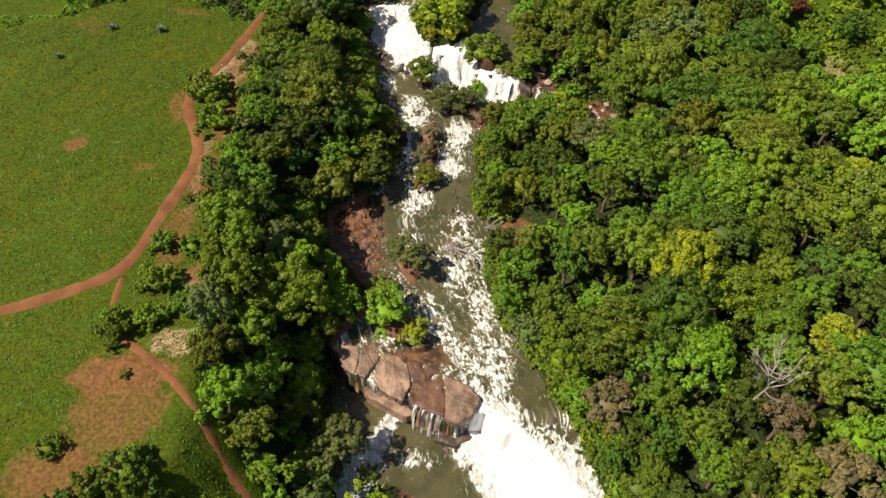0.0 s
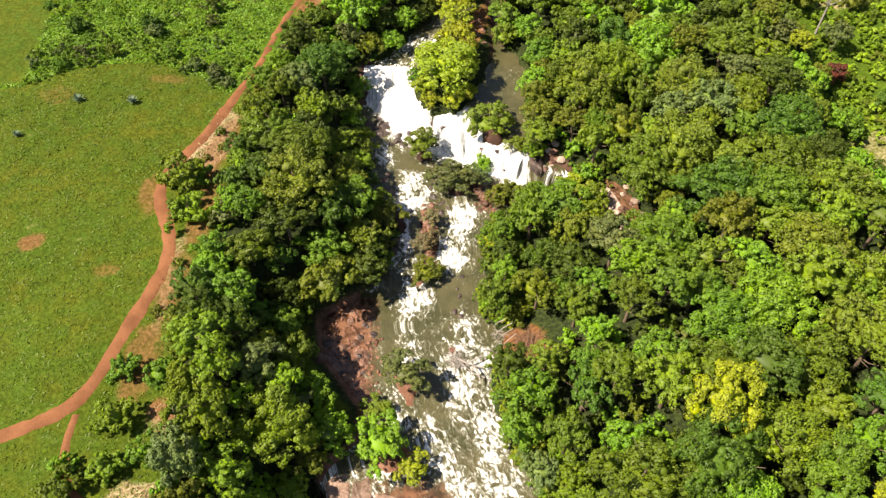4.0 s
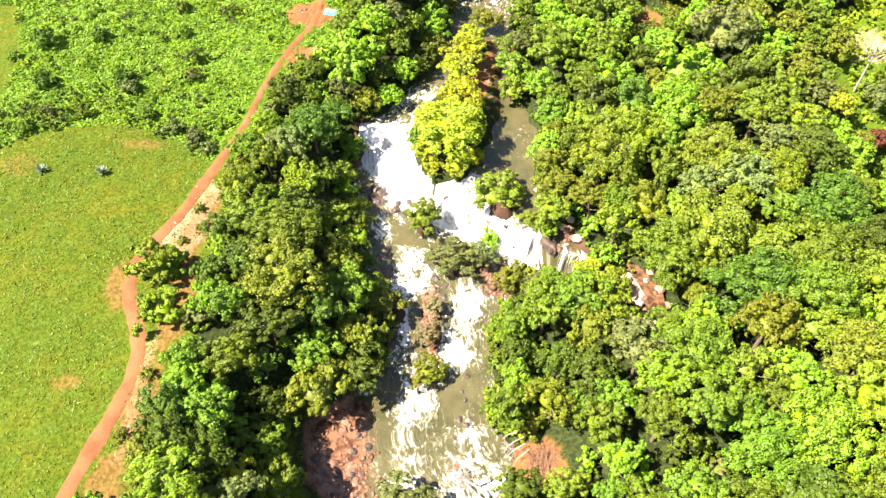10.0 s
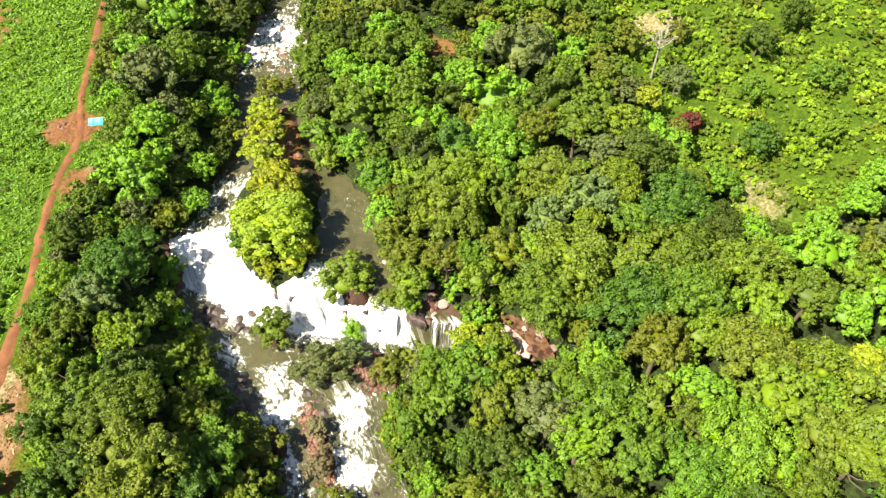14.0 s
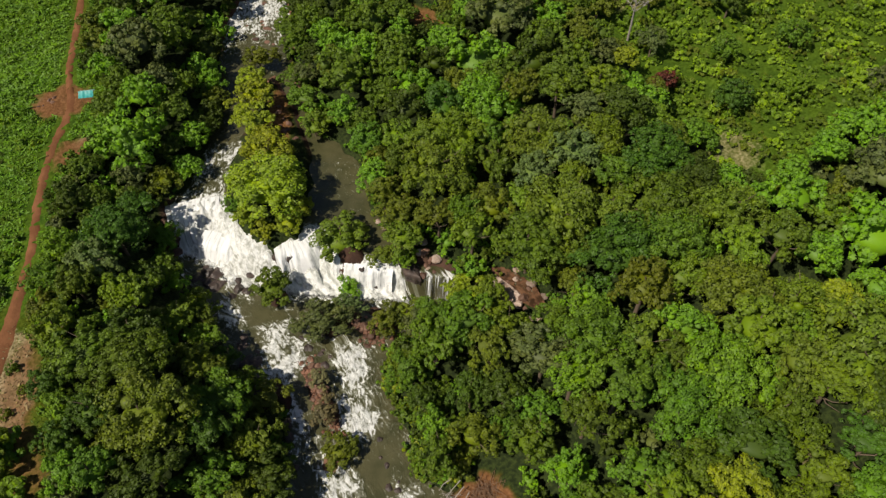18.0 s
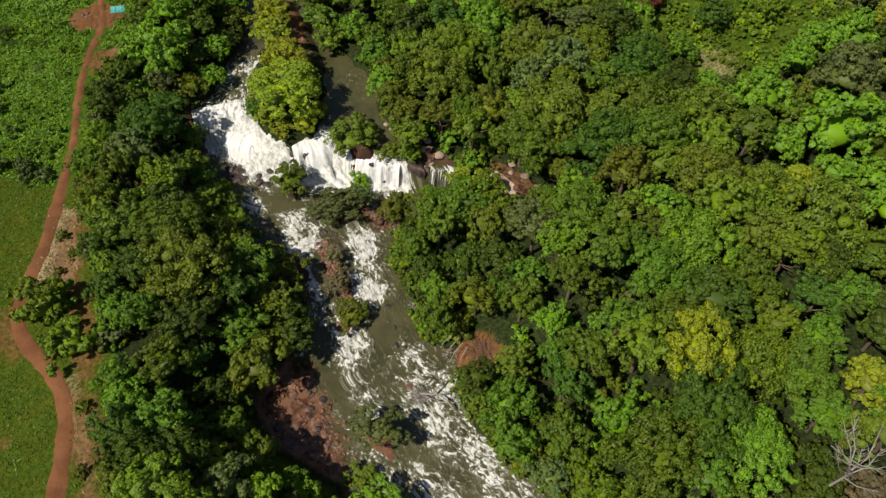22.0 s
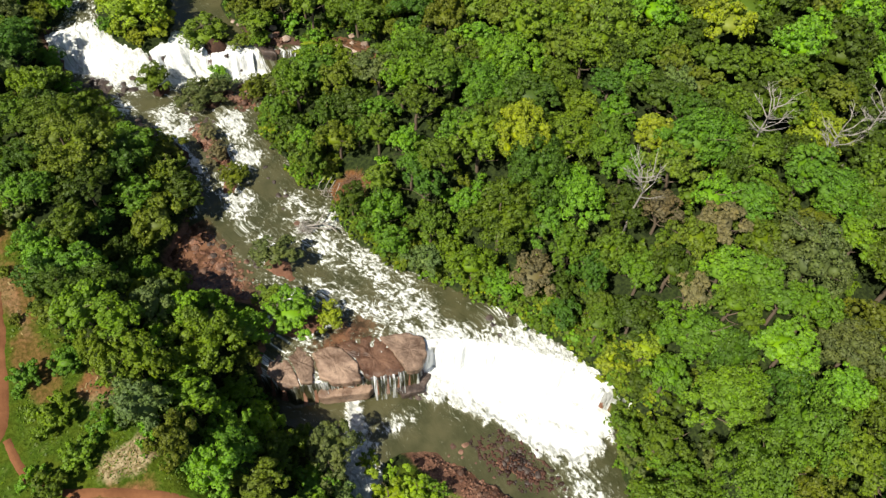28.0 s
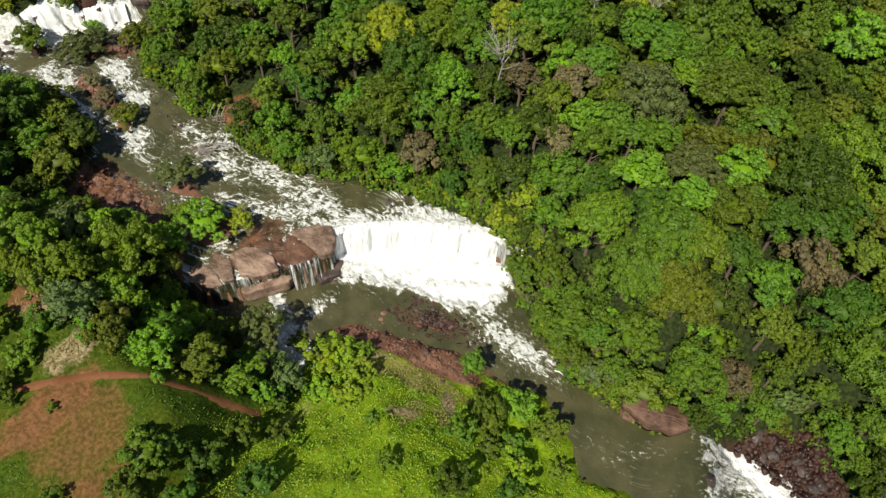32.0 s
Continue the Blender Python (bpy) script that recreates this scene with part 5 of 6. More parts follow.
for x, y, r, key in ((-32.0, 30.0, 2.2, "dark"), (-11.5, 30.5, 1.9, "fresh"), (-8.2, 33.4, 1.2, "fresh"), (2.4, 7.6, 1.8, "bright"), (2.2, 3.6, 1.6, "mid"), (-8.8, 31.2, 1.4, "shrub"), (-7.4, 29.2, 2.5, "fresh"), (-5.6, 27.4, 1.5, "shrub"), (-8.0, 28.2, 1.7, "fresh"), (-13.6, 28.5, 1.6, "mid"), (-16.5, 30.5, 1.5, "mid"), (-19, 29, 1.4, "mid"), (-3.5, 4.5, 2.0, "mid"), (-6.5, 6.0, 1.8, "mid"), (-1.0, -1.5, 1.8, "bright"), (-8.5, 1.0, 1.7, "dark"), (-21.5, 25.5, 2.0, "mid"), (-27, 21, 2.2, "dark"), (-17, 12, 1.5, "shrub"), (-13.5, 18, 1.1, "shrub"), (-10.4, 30.4, 3.4, "fresh"), (-13.2, 26.6, 2.4, "fresh"), (-11.6, 23.4, 2.8, "fresh"), (-8.6, 24.6, 2.0, "fresh"), (-1.4, 10.6, 2.2, "mid"), (-7.6, 9.4, 2.0, "mid"), (-5.6, 2.0, 2.4, "fresh"), (-13.5, 5.5, 2.2, "dark")):
    bush(x, y, r, key, 0.9)


def blades(name, xs, ys, size, key, label, seed):
    """Small upright leaves, one quad each, all in one mesh."""
    g = np.random.default_rng(seed)
    n = len(xs)
    p = np.stack([xs, ys, height_at(xs, ys)], 1)
    a = g.uniform(0, 6.28, n)
    t = np.stack([np.cos(a), np.sin(a), g.uniform(-0.25, 0.25, n)], 1)
    up = np.stack([g.normal(size=n) * 0.9, g.normal(size=n) * 0.9, np.full(n, 0.6)], 1)
    s = size * g.uniform(0.6, 1.4, n)[:, None]
    V = np.stack([p - t * s * 0.5 - up * s * 0.1, p + t * s * 0.5 - up * s * 0.1, p + t * s * 0.3 + up * s, p - t * s * 0.3 + up * s * 0.9], 1).reshape(-1, 3)
    tagged(new(name, quads_to_mesh(name, V, np.arange(n * 4).reshape(n, 4), LEAF[key])), label, "grass", kind="stuff")


X, Y, g = scatter(120000, -84, -24, 28, 122, 81)
ok = (near(X, Y, SCRUB_EDGE)[1] < 0) & (near(X, Y, TRACK_MAIN)[0] > 1.3) & (near(X, Y, TRACK_SIDE)[0] > 1.3) & (X < tree_line(Y)) & (patches(X, Y, BARE) < 0.45) & (wave(X, Y, 5, 82) + 0.8 * wave(X, Y, 17, 83) > g.uniform(-1.6, 1.2, len(X)))
X, Y = X[ok], Y[ok]
mixk = g.random(len(X)) < 0.8
blades("field_grass", X[mixk], Y[mixk], 0.15, "grass", "yellow-green grass and herbs of the open field", 84)
blades("field_grass", X[~mixk], Y[~mixk], 0.14, "shrub", "bright green herbs in the open field", 85)
blades("scrub_leaves", SCRUB_X, SCRUB_Y, 0.24, "shrub", "lush green leaves of the low scrub", 90)
X, Y, g = scatter(80000, -36, 9, -32, 30, 93)
ok = (shore(X, Y) < -1.2) & (patches(X, Y, BARE) < 0.4) & (X > -33 + 0.3 * (Y - 20)) & (rock_shore(X, Y) < -0.4) & (patches(X, Y, STRAW) < 0.5)
pale = patches(X, Y, PALE) > 0.45
half = g.random(len(X)) < 0.5
blades("bank_grass", X[ok & half & ~pale], Y[ok & half & ~pale], 0.12, "fresh", "lush bright grass of the river bank", 94)
blades("bank_grass", X[ok & ~half], Y[ok & ~half], 0.12, "yellow", "yellow-green grass of the river bank", 95)
blades("dry_straw", X[ok & half & pale], Y[ok & half & pale], 0.13, "hay", "pale dry grass along the red shore", 96)
X, Y, g = scatter(30000, -45, -4, 8, 110, 86)
ok = (patches(X, Y, STRAW) > g.uniform(0.3, 0.8, len(X)))
blades("dry_straw", X[ok], Y[ok], 0.2, "hay", "tufts of dry pale straw beside the track", 87)
X, Y, g = scatter(52000, -84, -12, 150, 198, 88)
ok = (patches(X, Y, BARE) < 0.4) & (near(X, Y, TRACK_MAIN)[0] > 1.4) & (X < tree_line(Y))
blades("field_crop", X[ok], Y[ok], 0.33, "shrub", "bright green crop beside the track", 89)


# ---- rocks ----
def rock_shape(seed, flat):
    g = np.random.default_rng(seed)
    bm = bmesh.new()
    bmesh.ops.create_icosphere(bm, subdivisions=2, radius=1.0)
    cuts = g.normal(size=(7, 3))
    cuts /= np.linalg.norm(cuts, axis=1)[:, None]
    for v in bm.verts:
        d = np.array(v.co)
        for c in cuts:
            over = d @ c - 0.72
            if over > 0:
                d = d - c * over * 0.9
        d *= 1 + 0.08 * math.sin(5 * d[0] + seed) * math.cos(4 * d[1])
        v.co = d * np.array((1, 0.78, flat))
    me = bpy.data.meshes.new("boulder")
    bm.to_mesh(me)
    bm.free()
    return me


ROCKS = {}
for mat, key in ((RED_ROCK, "red"), (DARK_ROCK, "dark"), (PALE_ROCK, "pale")):
    for k in range(6):
        me = rock_shape(600 + k, (0.45, 0.6, 0.5, 0.7, 0.4, 0.55)[k])
        me.materials.append(mat)
        ROCKS[(key, k)] = me
stones = np.random.default_rng(90)
# x, y, spread in x and y, how many, least and greatest radius, kind, what they lie beside
for x, y, a, b, n, r0, r1, key, where in (
        (-12.2, 70.5, 4.0, 5.5, 24, 0.3, 1.2, "red", "in the shallow bay"), (-11.6, 69.5, 4.0, 5.5, 18, 0.3, 1.0, "dark", "in the shallow bay"), (-2.2, 91.6, 1.3, 5.4, 26, 0.3, 0.95, "red", "on the river bar"), (-9.3, 98.6, 1.5, 4.0, 14, 0.4, 1.2, "dark", "at the water's edge"), (-10.6, 113.2, 1.2, 2.6, 8, 0.6, 1.4, "dark", "in the upper cascade"), (6.0, 97.2, 1.8, 2.2, 26, 0.3, 0.75, "red", "below the upper falls"),
        (-11.5, 113.5, 1.4, 3.0, 7, 0.5, 1.3, "dark", "in the upper cascade"), (-1.2, 111.8, 1.0, 1.6, 4, 0.7, 1.1, "dark", "in the upper cascade"), (-7.2, 111.6, 2.0, 1.6, 7, 0.5, 1.2, "dark", "below the upper falls"), (10.0, 104.8, 2.4, 1.0, 6, 0.4, 0.9, "dark", "under the falling veil"),
        (-0.2, 24.0, 2.2, 7.0, 28, 0.25, 0.7, "red", "on the red shore"), (5.2, 24.5, 2.0, 4.2, 22, 0.25, 0.6, "dark", "on the gravel bar"), (23.3, -23.5, 2.4, 4.5, 20, 0.4, 1.3, "dark", "beside the lowest fall"), (11.8, -15.9, 0.6, 0.6, 2, 1.2, 1.9, "dark", "at the lip of the lowest fall"), (17.0, 102.6, 1.3, 2.6, 12, 0.3, 0.9, "red", "above the side fall"),
        (26.0, 92.0, 2.4, 3.5, 9, 0.3, 1.0, "red", "round the shallow pool"), (11.5, 166.0, 3.5, 7.0, 18, 0.35, 0.85, "red", "in the upper rapids"), (6.5, 139.0, 1.2, 6.0, 8, 0.3, 0.8, "red", "on the island"), (-1.5, 98.0, 2.4, 4.0, 12, 0.35, 0.9, "dark", "in the rapids"),
        (2.0, 76.0, 3.0, 6.0, 10, 0.3, 0.7, "dark", "in the rapids"), (14.0, 42.0, 2.5, 5.0, 8, 0.3, 0.7, "dark", "above the broad waterfall"), (1.8, 40.2, 1.8, 0.9, 10, 0.3, 0.8, "dark", "at the foot of the ledge"), (12.8, -4.5, 0.8, 2.6, 5, 1.0, 2.0, "red", "in the bank"), (15.2, -9.5, 0.9, 1.0, 3, 0.8, 1.5, "red", "in the bank"),
        (-14.4, 122.5, 0.8, 2.2, 7, 0.6, 1.2, "red", "at the foot of the bank"), (-26.3, 151.0, 1.4, 0.9, 7, 0.2, 0.5, "red", "heaped by the track"), (-7.5, 86.5, 1.0, 3.0, 6, 0.4, 0.9, "dark", "at the water's edge"), (1.0, 70.0, 0.6, 0.8, 3, 0.4, 0.8, "red", "in the rapids")):
    for _ in range(n):
        px, py = x + a * np.clip(stones.normal() * 0.55, -1.1, 1.1), y + b * np.clip(stones.normal() * 0.55, -1.1, 1.1)
        r = r0 + (r1 - r0) * stones.random() ** 2
        gz = float(height_at(px, py)[0])
        wz = float(water_level(np.array([px]), np.array([py]))[0])
        wet = float(shore(np.array([px]), np.array([py]))[0]) > 0
        ob = new("boulder", ROCKS[(key, int(stones.integers(6)))])
        ob.location = (px, py, max(gz, wz - 0.25 * r) + 0.05 * r if wet else gz + 0.1 * r)
        ob.rotation_euler, ob.scale = (stones.normal() * 0.15, stones.normal() * 0.15, stones.uniform(0, 6.28)), (r, r * stones.uniform(0.8, 1.2), r)
        tagged(ob, ("red-brown" if key == "red" else "dark wet") + " weathered boulder " + where, "boulder", "boulders of the river")


# loose stones too small to count
PEBBLES = []
for k in range(5):
    g = np.random.default_rng(640 + k)
    pts, tri = BALLS[1]
    PEBBLES.append((pts * g.uniform(0.72, 1.15, len(pts))[:, None] * np.array((1, g.uniform(0.6, 0.9), g.uniform(0.45, 0.75))), tri))


def rubble(outline, count, r0, r1, material, label, seed, up=1.0):
    g = np.random.default_rng(seed)
    outline = np.asarray(outline, float)
    (x0, y0), (x1, y1) = outline.min(0), outline.max(0)
    X, Y = g.uniform(x0, x1, count), g.uniform(y0, y1, count)
    ok = inside(X, Y, outline) + 0.6 * wave(X, Y, 3.0, seed) > 0
    X, Y = X[ok], Y[ok]
    Z = np.where(shore(X, Y) > 0, np.maximum(height_at(X, Y), water_level(X, Y) - 0.12), height_at(X, Y))
    Vr, Fr, nr = [], [], 0
    for px, py, pz in zip(X, Y, Z):
        P, f = PEBBLES[int(g.integers(5))]
        a, r = g.uniform(0, 6.28), r0 + (r1 - r0) * g.random() ** 3
        co, si = math.cos(a) * r, math.sin(a) * r
        Vr.append(np.stack([P[:, 0] * co - P[:, 1] * si + px, P[:, 0] * si + P[:, 1] * co + py, P[:, 2] * r * up + pz + 0.1 * r], 1))
        Fr.append(f + nr)
        nr += len(P)
    tagged(new("rubble", quads_to_mesh("rubble", np.concatenate(Vr), np.concatenate(Fr), material)), label, "rubble", kind="stuff")


WET_RED = rock_material("wet_red_rock", (0.028, 0.014, 0.011), (0.115, 0.048, 0.032), 0.35)
DRY_RED = rock_material("dry_red_stone", (0.16, 0.068, 0.040), (0.38, 0.19, 0.12))
rubble([(20.5, -17), (24.5, -19), (28, -24.5), (24.5, -31.5), (20, -36)], 1500, 0.2, 0.9, WET_RED, "wet dark red rubble beside the lowest fall", 97, 1.2)
rubble([(2.0, 31.2), (6.4, 30.4), (8.6, 24), (8.6, 18.6), (5.8, 17.4), (2.4, 24.5)], 2600, 0.08, 0.42, WET_RED, "wet dark red gravel bar in the plunge pool", 98)
rubble(RED_SHORE, 2300, 0.06, 0.36, DRY_RED, "red-brown stony rubble on the shore", 99)
rubble([(-17, 75.5), (-12.5, 78.5), (-9.0, 75), (-8.2, 66), (-9.4, 61.5), (-13, 65.5), (-16, 70)], 1100, 0.08, 0.5, DRY_RED, "red-brown stones in the shallow bay", 101)
rubble([(-3.6, 97), (-1.2, 96.5), (-1.2, 84.5), (-3.8, 84.5)], 420, 0.1, 0.5, DRY_RED, "red-brown stones on the river bar", 102)
rubble([(4.6, 99.5), (8.6, 98.6), (9.6, 95.4), (5.6, 94.6)], 420, 0.1, 0.5, DRY_RED, "red-brown stones below the upper falls", 103)


def slab(name, outline, top, depth, parent, seed, material, tilt=(0.0, 0.0)):
    """A thick, layered rock slab with rounded, broken edges and an undercut face."""
    pts = np.asarray(outline, float)
    c = pts.mean(0)
    closed = np.vstack([pts, pts[:1]])
    seg = np.hypot(*np.diff(closed, axis=0).T)
    s = np.concatenate([[0], np.cumsum(seg)])
    n = 96
    q = np.linspace(0, s[-1], n, endpoint=False)
    ring = np.stack([np.interp(q, s, closed[:, i]) for i in (0, 1)], 1)
    k = np.array((1, 3, 4, 3, 1)) / 12
    ring = sum(w * np.roll(ring, j - 2, 0) for j, w in enumerate(k))
    ring = ring + (ring - c) * (0.045 * wave(ring[:, 0], ring[:, 1], 1.7, seed) + 0.022 * wave(ring[:, 0], ring[:, 1], 0.6, seed + 3))[:, None]
    V = []
    levels = [(0.02, 0.10), (0.2, 0.10), (0.4, 0.08), (0.6, 0.04), (0.8, 0.0), (0.93, -0.10), (1.0, -0.32), (1.02, -0.75), (0.985, -1.0), (0.94, -1.15), (0.965, -1.7), (0.90, -2.3), (0.87, -0.6 * depth), (0.86, -depth)] if depth > 2.4 else [(0.02, 0.06), (0.12, 0.06), (0.24, 0.06), (0.36, 0.06), (0.48, 0.05), (0.6, 0.04), (0.71, 0.03), (0.81, 0.01), (0.89, -0.01), (0.95, -0.05), (0.985, -0.14), (1.0, -0.32), (1.0, -0.5 * depth), (0.955, -0.56 * depth), (0.98, -0.66 * depth), (0.975, -0.85 * depth), (0.88, -depth)]
    for f, dz in levels:
        p = c + (ring - c) * f
        z = top + dz + tilt[0] * (p[:, 0] - c[0]) + tilt[1] * (p[:, 1] - c[1]) + (0.14 * wave(p[:, 0], p[:, 1], 2.6, seed + 1) + 0.09 * np.abs(wave(p[:, 0], p[:, 1], 1.3, seed + 2)) + 0.05 * wave(p[:, 0], p[:, 1], 0.5, seed + 4))
        V.append(np.stack([p[:, 0], p[:, 1], z], 1))
    F = [(r * n + i, r * n + (i + 1) % n, r * n + n + (i + 1) % n, r * n + n + i) for r in range(len(levels) - 1) for i in range(n)]
    V.append(np.array([[c[0], c[1], top + 0.1]]))
    m = len(levels) * n
    cap = [(m, (i + 1) % n, i, i) for i in range(n)]
    me = quads_to_mesh(name, np.concatenate(V), np.concatenate([np.array(F), np.array(cap)[:, [0, 1, 2, 2]]]), material)
    me.polygons.foreach_set("use_smooth", np.ones(len(me.polygons), bool))
    ob = new(name, me)
    ob.parent = parent
    return ob


WET_LEDGE = rock_material("wet_red_brown_ledge", (0.060, 0.026, 0.014), (0.19, 0.10, 0.062), 0.3)
ledge = tagged(new("rock_ledge"), "massive layered red-brown rock ledge beside the waterfall", "rock ledge")
slab("slab", [(-14.4, 52.4), (-13.2, 54.2), (-11.4, 54.0), (-11.2, 51.6), (-11.8, 48.6), (-13.6, 49.4)], -10.5, 1.3, ledge, 11, LEDGE_ROCK, (0.02, 0.03))
slab("slab", [(-11.2, 53.9), (-9.2, 53.5), (-8.5, 52.0), (-8.7, 50.2), (-10.4, 47.8), (-11.7, 48.6), (-11.1, 51.4)], -10.3, 1.35, ledge, 12, LEDGE_ROCK, (0.0, -0.02))
slab("slab", [(-8.2, 51.4), (-6.4, 51.2), (-4.7, 49.8), (-4.2, 46.8), (-5.2, 44.2), (-8.2, 46.0), (-9.3, 47.8)], -10.15, 1.5, ledge, 15, LEDGE_ROCK, (0.0, 0.02))
slab("slab", [(-5.2, 50.9), (-0.6, 49.2), (0.8, 47.0), (0.2, 42.2), (-1.4, 42.7), (-4.6, 44.4), (-4.1, 47.2)], -10.4, 1.4, ledge, 17, WET_LEDGE, (0.0, 0.02))
slab("slab", [(0.1, 48.2), (3.4, 46.6), (5.0, 44.4), (3.8, 42.3), (1.7, 41.0), (0.2, 41.9), (0.4, 45.0)], -10.0, 1.8, ledge, 19, LEDGE_ROCK, (-0.02, 0.0))
slab("bench", [(-13.6, 51.5), (-9, 51), (2, 47), (4.2, 44), (1.5, 41.6), (-3.6, 44.3), (-8.2, 46.9), (-12.8, 49.4)], -11.9, 3.9, ledge, 27, DARK_ROCK)
slab("bench", [(-9.8, 48.0), (-5.0, 45.8), (-3.8, 43.9), (-4.6, 43.2), (-9.0, 45.6), (-10.6, 46.7)], -12.7, 2.3, ledge, 29, LEDGE_ROCK)
apron = tagged(new("rock_apron"), "dark wet rock foot below the ledge", "rock")
slab("slab", [(-1.2, 43.0), (2.8, 42.6), (4.0, 41.4), (1.6, 39.9), (-1.2, 41.0)], -14.5, 2.4, apron, 23, DARK_ROCK)
for k, (pts, top) in enumerate((([(13.2, 104.5), (15.6, 102.3), (15.2, 99.9), (13.4, 101.6)], -4.3), ([(-2.3, 114.3), (1.2, 113.4), (2.2, 111.2), (-0.6, 110.8), (-2.4, 112)], -5.2))):
    r = tagged(new("rock_step"), "dark wet rock step in the upper falls", "rock")
    slab("slab", pts, top, 4.2, r, 31 + k, DARK_ROCK)
r = tagged(new("pool_rock"), "smooth pale pink rock slab beside the shallow pool", "rock")
slab("slab", [(23.2, 96.8), (24.6, 96.6), (25.6, 94.2), (26.4, 91.6), (25.4, 90.4), (24.0, 92.2), (23.4, 94.6)], -4.05, 1.2, r, 43, PALE_ROCK)
for k, (px, py, sz) in enumerate(((27.6, 96.0, 0.7), (28.4, 93.4, 0.9), (28.9, 91.0, 0.7), (25.6, 88.6, 0.9), (27.0, 88.4, 0.5), (26.8, 94.8, 0.5), (17.6, 105.2, 0.8), (16.4, 103.8, 0.7), (18.2, 102.0, 0.9), (16.8, 101.4, 0.5), (13.6, 94.6, 0.8), (12.4, 94.4, 0.6), (13.8, 110.4, 0.7), (13.4, 112.0, 0.6))):
    ob = new("boulder", ROCKS[("pale", k % 6)])
    ob.location, ob.rotation_euler, ob.scale = (px, py, float(height_at(px, py)[0]) + 0.15 * sz), (0.1, 0.0, k * 1.3), (sz, sz * 1.1, sz)
    tagged(ob, "pale pinkish boulder among the trees by the river", "boulder", "boulders of the river")
for x, y, rad, key in ((28.6, -28.8, 2.3, "shrub"), (26.4, -32.0, 2.4, "bright"), (30.5, -26.0, 2.2, "mid"), (28.0, -23.2, 2.0, "mid"), (25.8, -20.0, 1.9, "olive"), (31.0, -30.5, 2.4, "shrub")):
    bush(x, y, rad, key, 1.0)
r = tagged(new("river_bank_rock"), "pinkish bare rock face at the river's edge", "rock")
slab("slab", [(11.4, -2.4), (13.4, -2.0), (16.2, -8.6), (14.9, -11.2), (12.8, -9.9), (11.2, -6.2)], -12.9, 3.4, r, 41, RED_ROCK)


# ---- driftwood ----
def branch_heap(name, x, y, z, radius, count, seed, label, long_ones=(), wood_kind=None, low=0.7, girth=1.0):
    g = np.random.default_rng(seed)
    base = tagged(new(name), label, "driftwood")
    base.location = (x, y, z)
    V, F = [], []

    def add(path, radii):
        v, f = tube(path, radii, 4)
        F.extend(tuple(i + len(V) for i in q) for q in f)
        V.extend(v)

    for _ in range(count):
        a, r = g.uniform(0, 6.28), radius * math.sqrt(g.random())
        p = Vector((math.cos(a) * r, math.sin(a) * r, 0.1 + low * radius * (1 - (r / radius) ** 2) * g.random()))
        b = g.uniform(0, 6.28)
        ln = g.uniform(0.4, 1.0) * radius
        q = p + Vector((math.cos(b) * ln, math.sin(b) * ln, g.uniform(-0.25, 0.35) * ln))
        add([p, p.lerp(q, 0.5) + Vector((0, 0, 0.1 * ln)), q], [0.04, 0.03, 0.015])
    me = bpy.data.meshes.new("twig_tangle")
    me.from_pydata(V, [], F)
    me.materials.append(wood_kind or DEADWOOD)
    new("twig_tangle", me).parent = base
    for path in long_ones:
        v, f = tube(path, [r * girth for r in (0.13, 0.11, 0.08, 0.04)][: len(path)], 6)
        me = bpy.data.meshes.new("branch")
        me.from_pydata(v, [], f)
        me.materials.append(DEADWOOD)
        new("branch", me).parent = base


branch_heap("driftwood", 1.6, 69.0, -9.5, 1.3, 110, 3, "tangled grey driftwood caught on a rock in the rapids", [[(0, 0, 0.6), (1.6, -1.0, 0.9), (3.2, -1.4, 0.7), (4.6, -0.6, 0.9)], [(0.5, -0.5, 0.5), (2.0, -2.2, 0.7), (3.6, -2.8, 0.5)], [(1.2, -0.8, 0.8), (2.6, -0.2, 1.0), (3.8, 0.6, 0.9)], [(2.2, -1.2, 0.8), (2.8, -2.4, 0.9), (3.0, -3.6, 0.7)]])
branch_heap("exposed_roots", 7.6, 72.6, -8.9, 1.0, 30, 5, "pale exposed roots hanging from the washed-out bank", [[(1.5, 1.0, 1.6), (0.4, 0.6, 1.2), (-0.6, 0.2, 0.4), (-1.0, -0.4, -0.2)], [(1.6, 0.2, 1.5), (0.2, -0.4, 1.0), (-0.8, -1.0, 0.0)], [(1.9, -0.6, 1.4), (0.6, -1.4, 0.8), (-0.2, -2.4, 0.0)], [(0.6, 1.6, 1.5), (-0.4, 1.6, 0.9), (-1.0, 1.4, 0.0)]], girth=0.5)
# added twig tangle, standing in for the rooty orange-brown soil bank
branch_heap("root_tangle", 11.4, 70.8, float(height_at(11.4, 70.8)[0]), 2.0, 190, 7, "low reddish twig tangle added for the roots of the bare soil bank", (), ROOT_WOOD, 0.10)

# ---- shelter with a tarpaulin roof ----
m = Mat("teal_tarpaulin")
fold = m.noise(1.6, 4, 0.6, m.coord)
m.bump(fold, 0.6, 0.08)
TARP = m.done(m.mix(m.ramp(fold, 0.3, 0.7), (0.02, 0.27, 0.26), (0.06, 0.42, 0.40)), 0.45, 0.4)
m = Mat("pale_tarpaulin")
TARP_PALE = m.done(m.mix(m.noise(2, 4, 0.6, m.coord), (0.20, 0.45, 0.45), (0.40, 0.62, 0.62)), 0.5, 0.4)
shelter = tagged(new("shelter"), "small open field shelter with a teal tarpaulin roof", "shelter")
sx, sy = -20.4, 148.4
shelter.location = (sx, sy, float(height_at(sx, sy)[0]))
shelter.rotation_euler, shelter.scale = (0, 0, radians(-14)), (0.62, 0.62, 0.85)
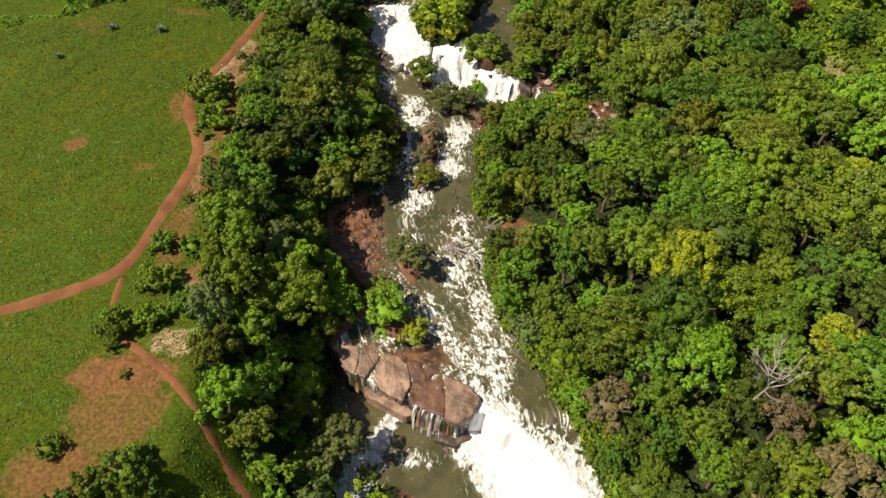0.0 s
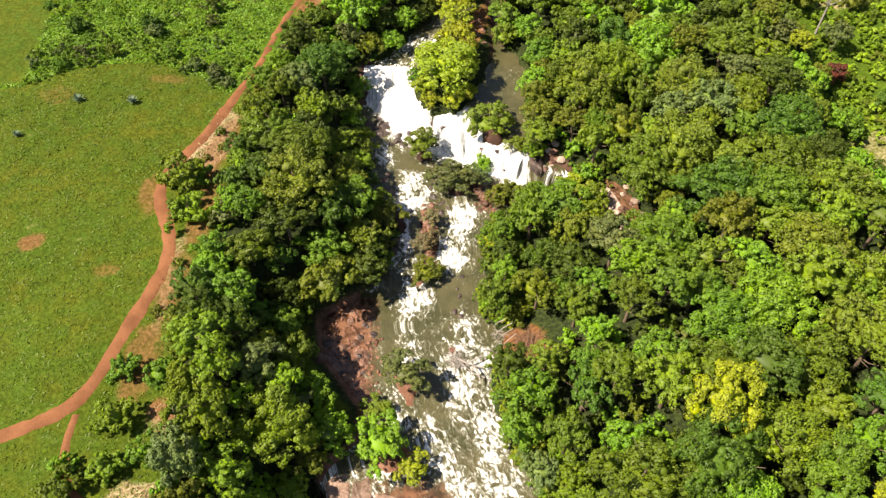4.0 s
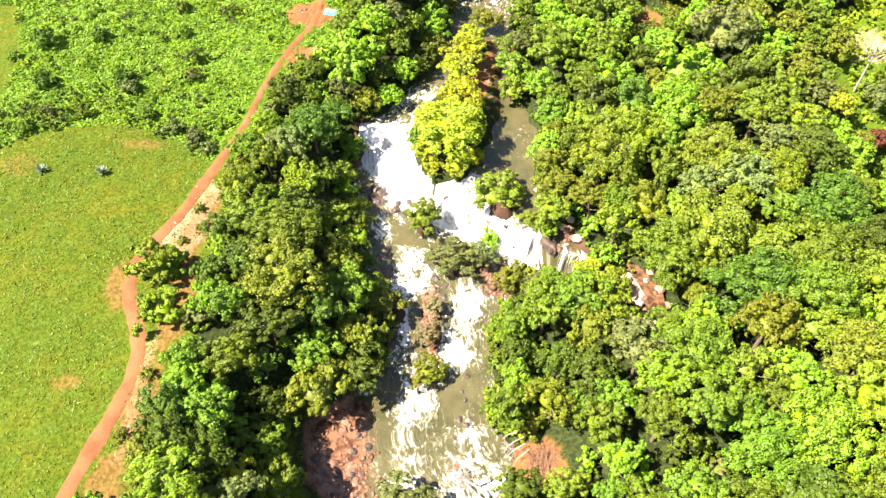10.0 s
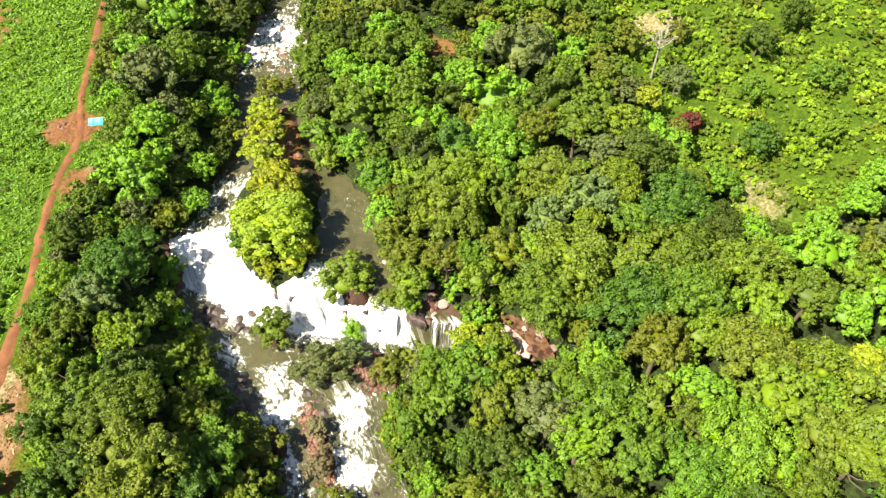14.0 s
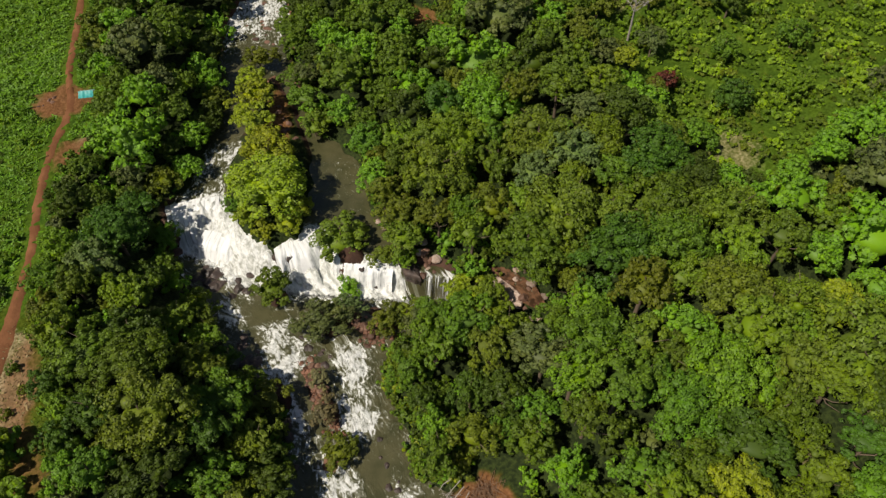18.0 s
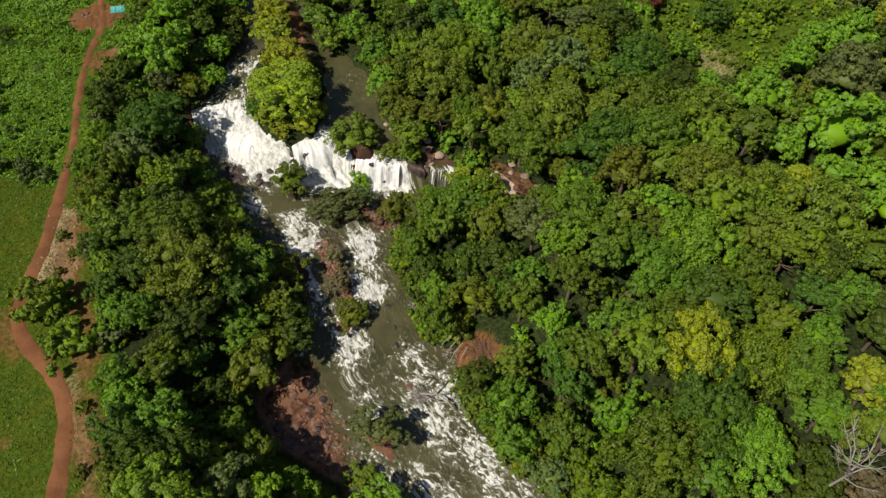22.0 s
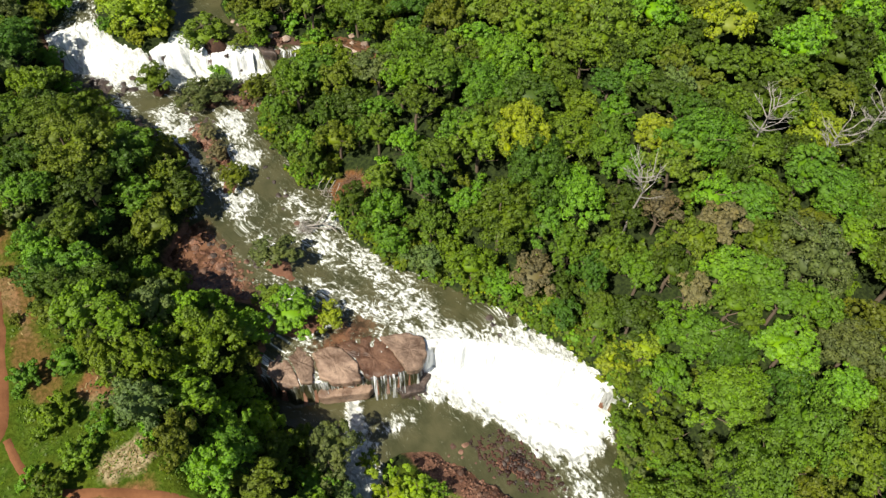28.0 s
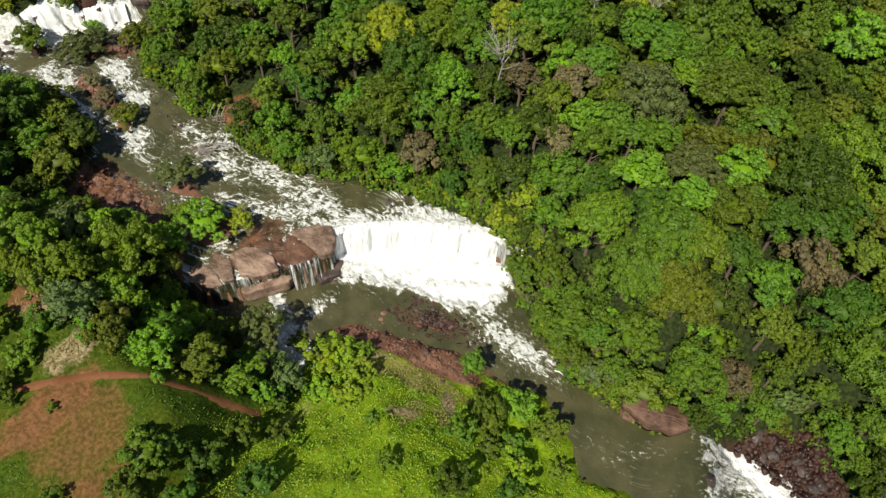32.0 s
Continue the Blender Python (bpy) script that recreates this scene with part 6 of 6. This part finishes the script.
for px, py in ((-1.4, -1.1), (1.4, -1.1), (-1.4, 1.1), (1.4, 1.1)):
    v, f = tube([(px, py, -0.3), (px, py, 1.1), (px, py, 2.15)], [0.06, 0.055, 0.05], 6)
    me = bpy.data.meshes.new("post")
    me.from_pydata(v, [], f)
    me.materials.append(BARK)
    new("post", me).parent = shelter


def tarp_side(name, y0, y1, z0, z1, mat):
    u, w = np.linspace(-1.75, 1.75, 15), np.linspace(0, 1, 9)
    U, W = np.meshgrid(u, w)
    Z = z0 + (z1 - z0) * W - 0.10 * np.sin(W * math.pi) * (1 + 0.4 * np.cos(U * 3)) + 0.03 * np.sin(7 * U)
    P = np.stack([U.ravel(), (y0 + (y1 - y0) * W).ravel(), Z.ravel()], 1)
    top = mesh_object(name, np.concatenate([P, P - np.array((0, 0, 0.02))]), np.concatenate([grid_faces(15, 9), grid_faces(15, 9)[:, ::-1] + len(P)]), mat, shelter)
    return top


tarp_side("tarpaulin", -1.55, 0.15, 2.1, 2.7, TARP)
tarp_side("tarpaulin", 1.45, 0.15, 2.1, 2.7, TARP_PALE)
v, f = tube([(-1.7, 0.15, 2.64), (0, 0.15, 2.62), (1.7, 0.15, 2.64)], [0.05] * 3, 6)
me = bpy.data.meshes.new("ridge_pole")
me.from_pydata(v, [], f)
me.materials.append(BARK)
new("ridge_pole", me).parent = shelter

# ---- agaves ----
m = Mat("agave_leaf")
AGAVE = m.done(m.mix(m.noise(4, 3, 0.5, m.coord), (0.10, 0.17, 0.10), (0.26, 0.34, 0.26)), 0.5, 0.4)
for x, y, r in ((-57.2, 109.0, 1.25), (-49.0, 109.2, 1.2), (-63.5, 100.5, 0.9)):
    base = tagged(new("agave"), "blue-green agave rosette with long stiff leaves", "agave", "agaves in the field")
    base.location = (x, y, float(height_at(x, y)[0]))
    g = np.random.default_rng(int(-x))
    for k in range(26):
        a, lift = k * 2.4, 0.35 + 1.0 * (k / 26)
        d = Vector((math.cos(a) * math.cos(lift), math.sin(a) * math.cos(lift), math.sin(lift)))
        sidev = Vector((-math.sin(a), math.cos(a), 0))
        ln = r * g.uniform(0.85, 1.1)
        P = []
        for t, w in ((0.0, 0.06), (0.35, 0.10), (0.75, 0.07), (1.0, 0.005)):
            c = d * ln * t + Vector((0, 0, 0.05 + 0.12 * t * (1 - t)))
            P += [c - sidev * w * r, c + Vector((0, 0, -0.04 * r)), c + sidev * w * r]
        me = bpy.data.meshes.new("leaf")
        me.from_pydata([tuple(p) for p in P], [], [(i * 3 + j, i * 3 + j + 1, i * 3 + j + 4, i * 3 + j + 3) for i in range(3) for j in range(2)])
        me.materials.append(AGAVE)
        new("leaf", me).parent = base
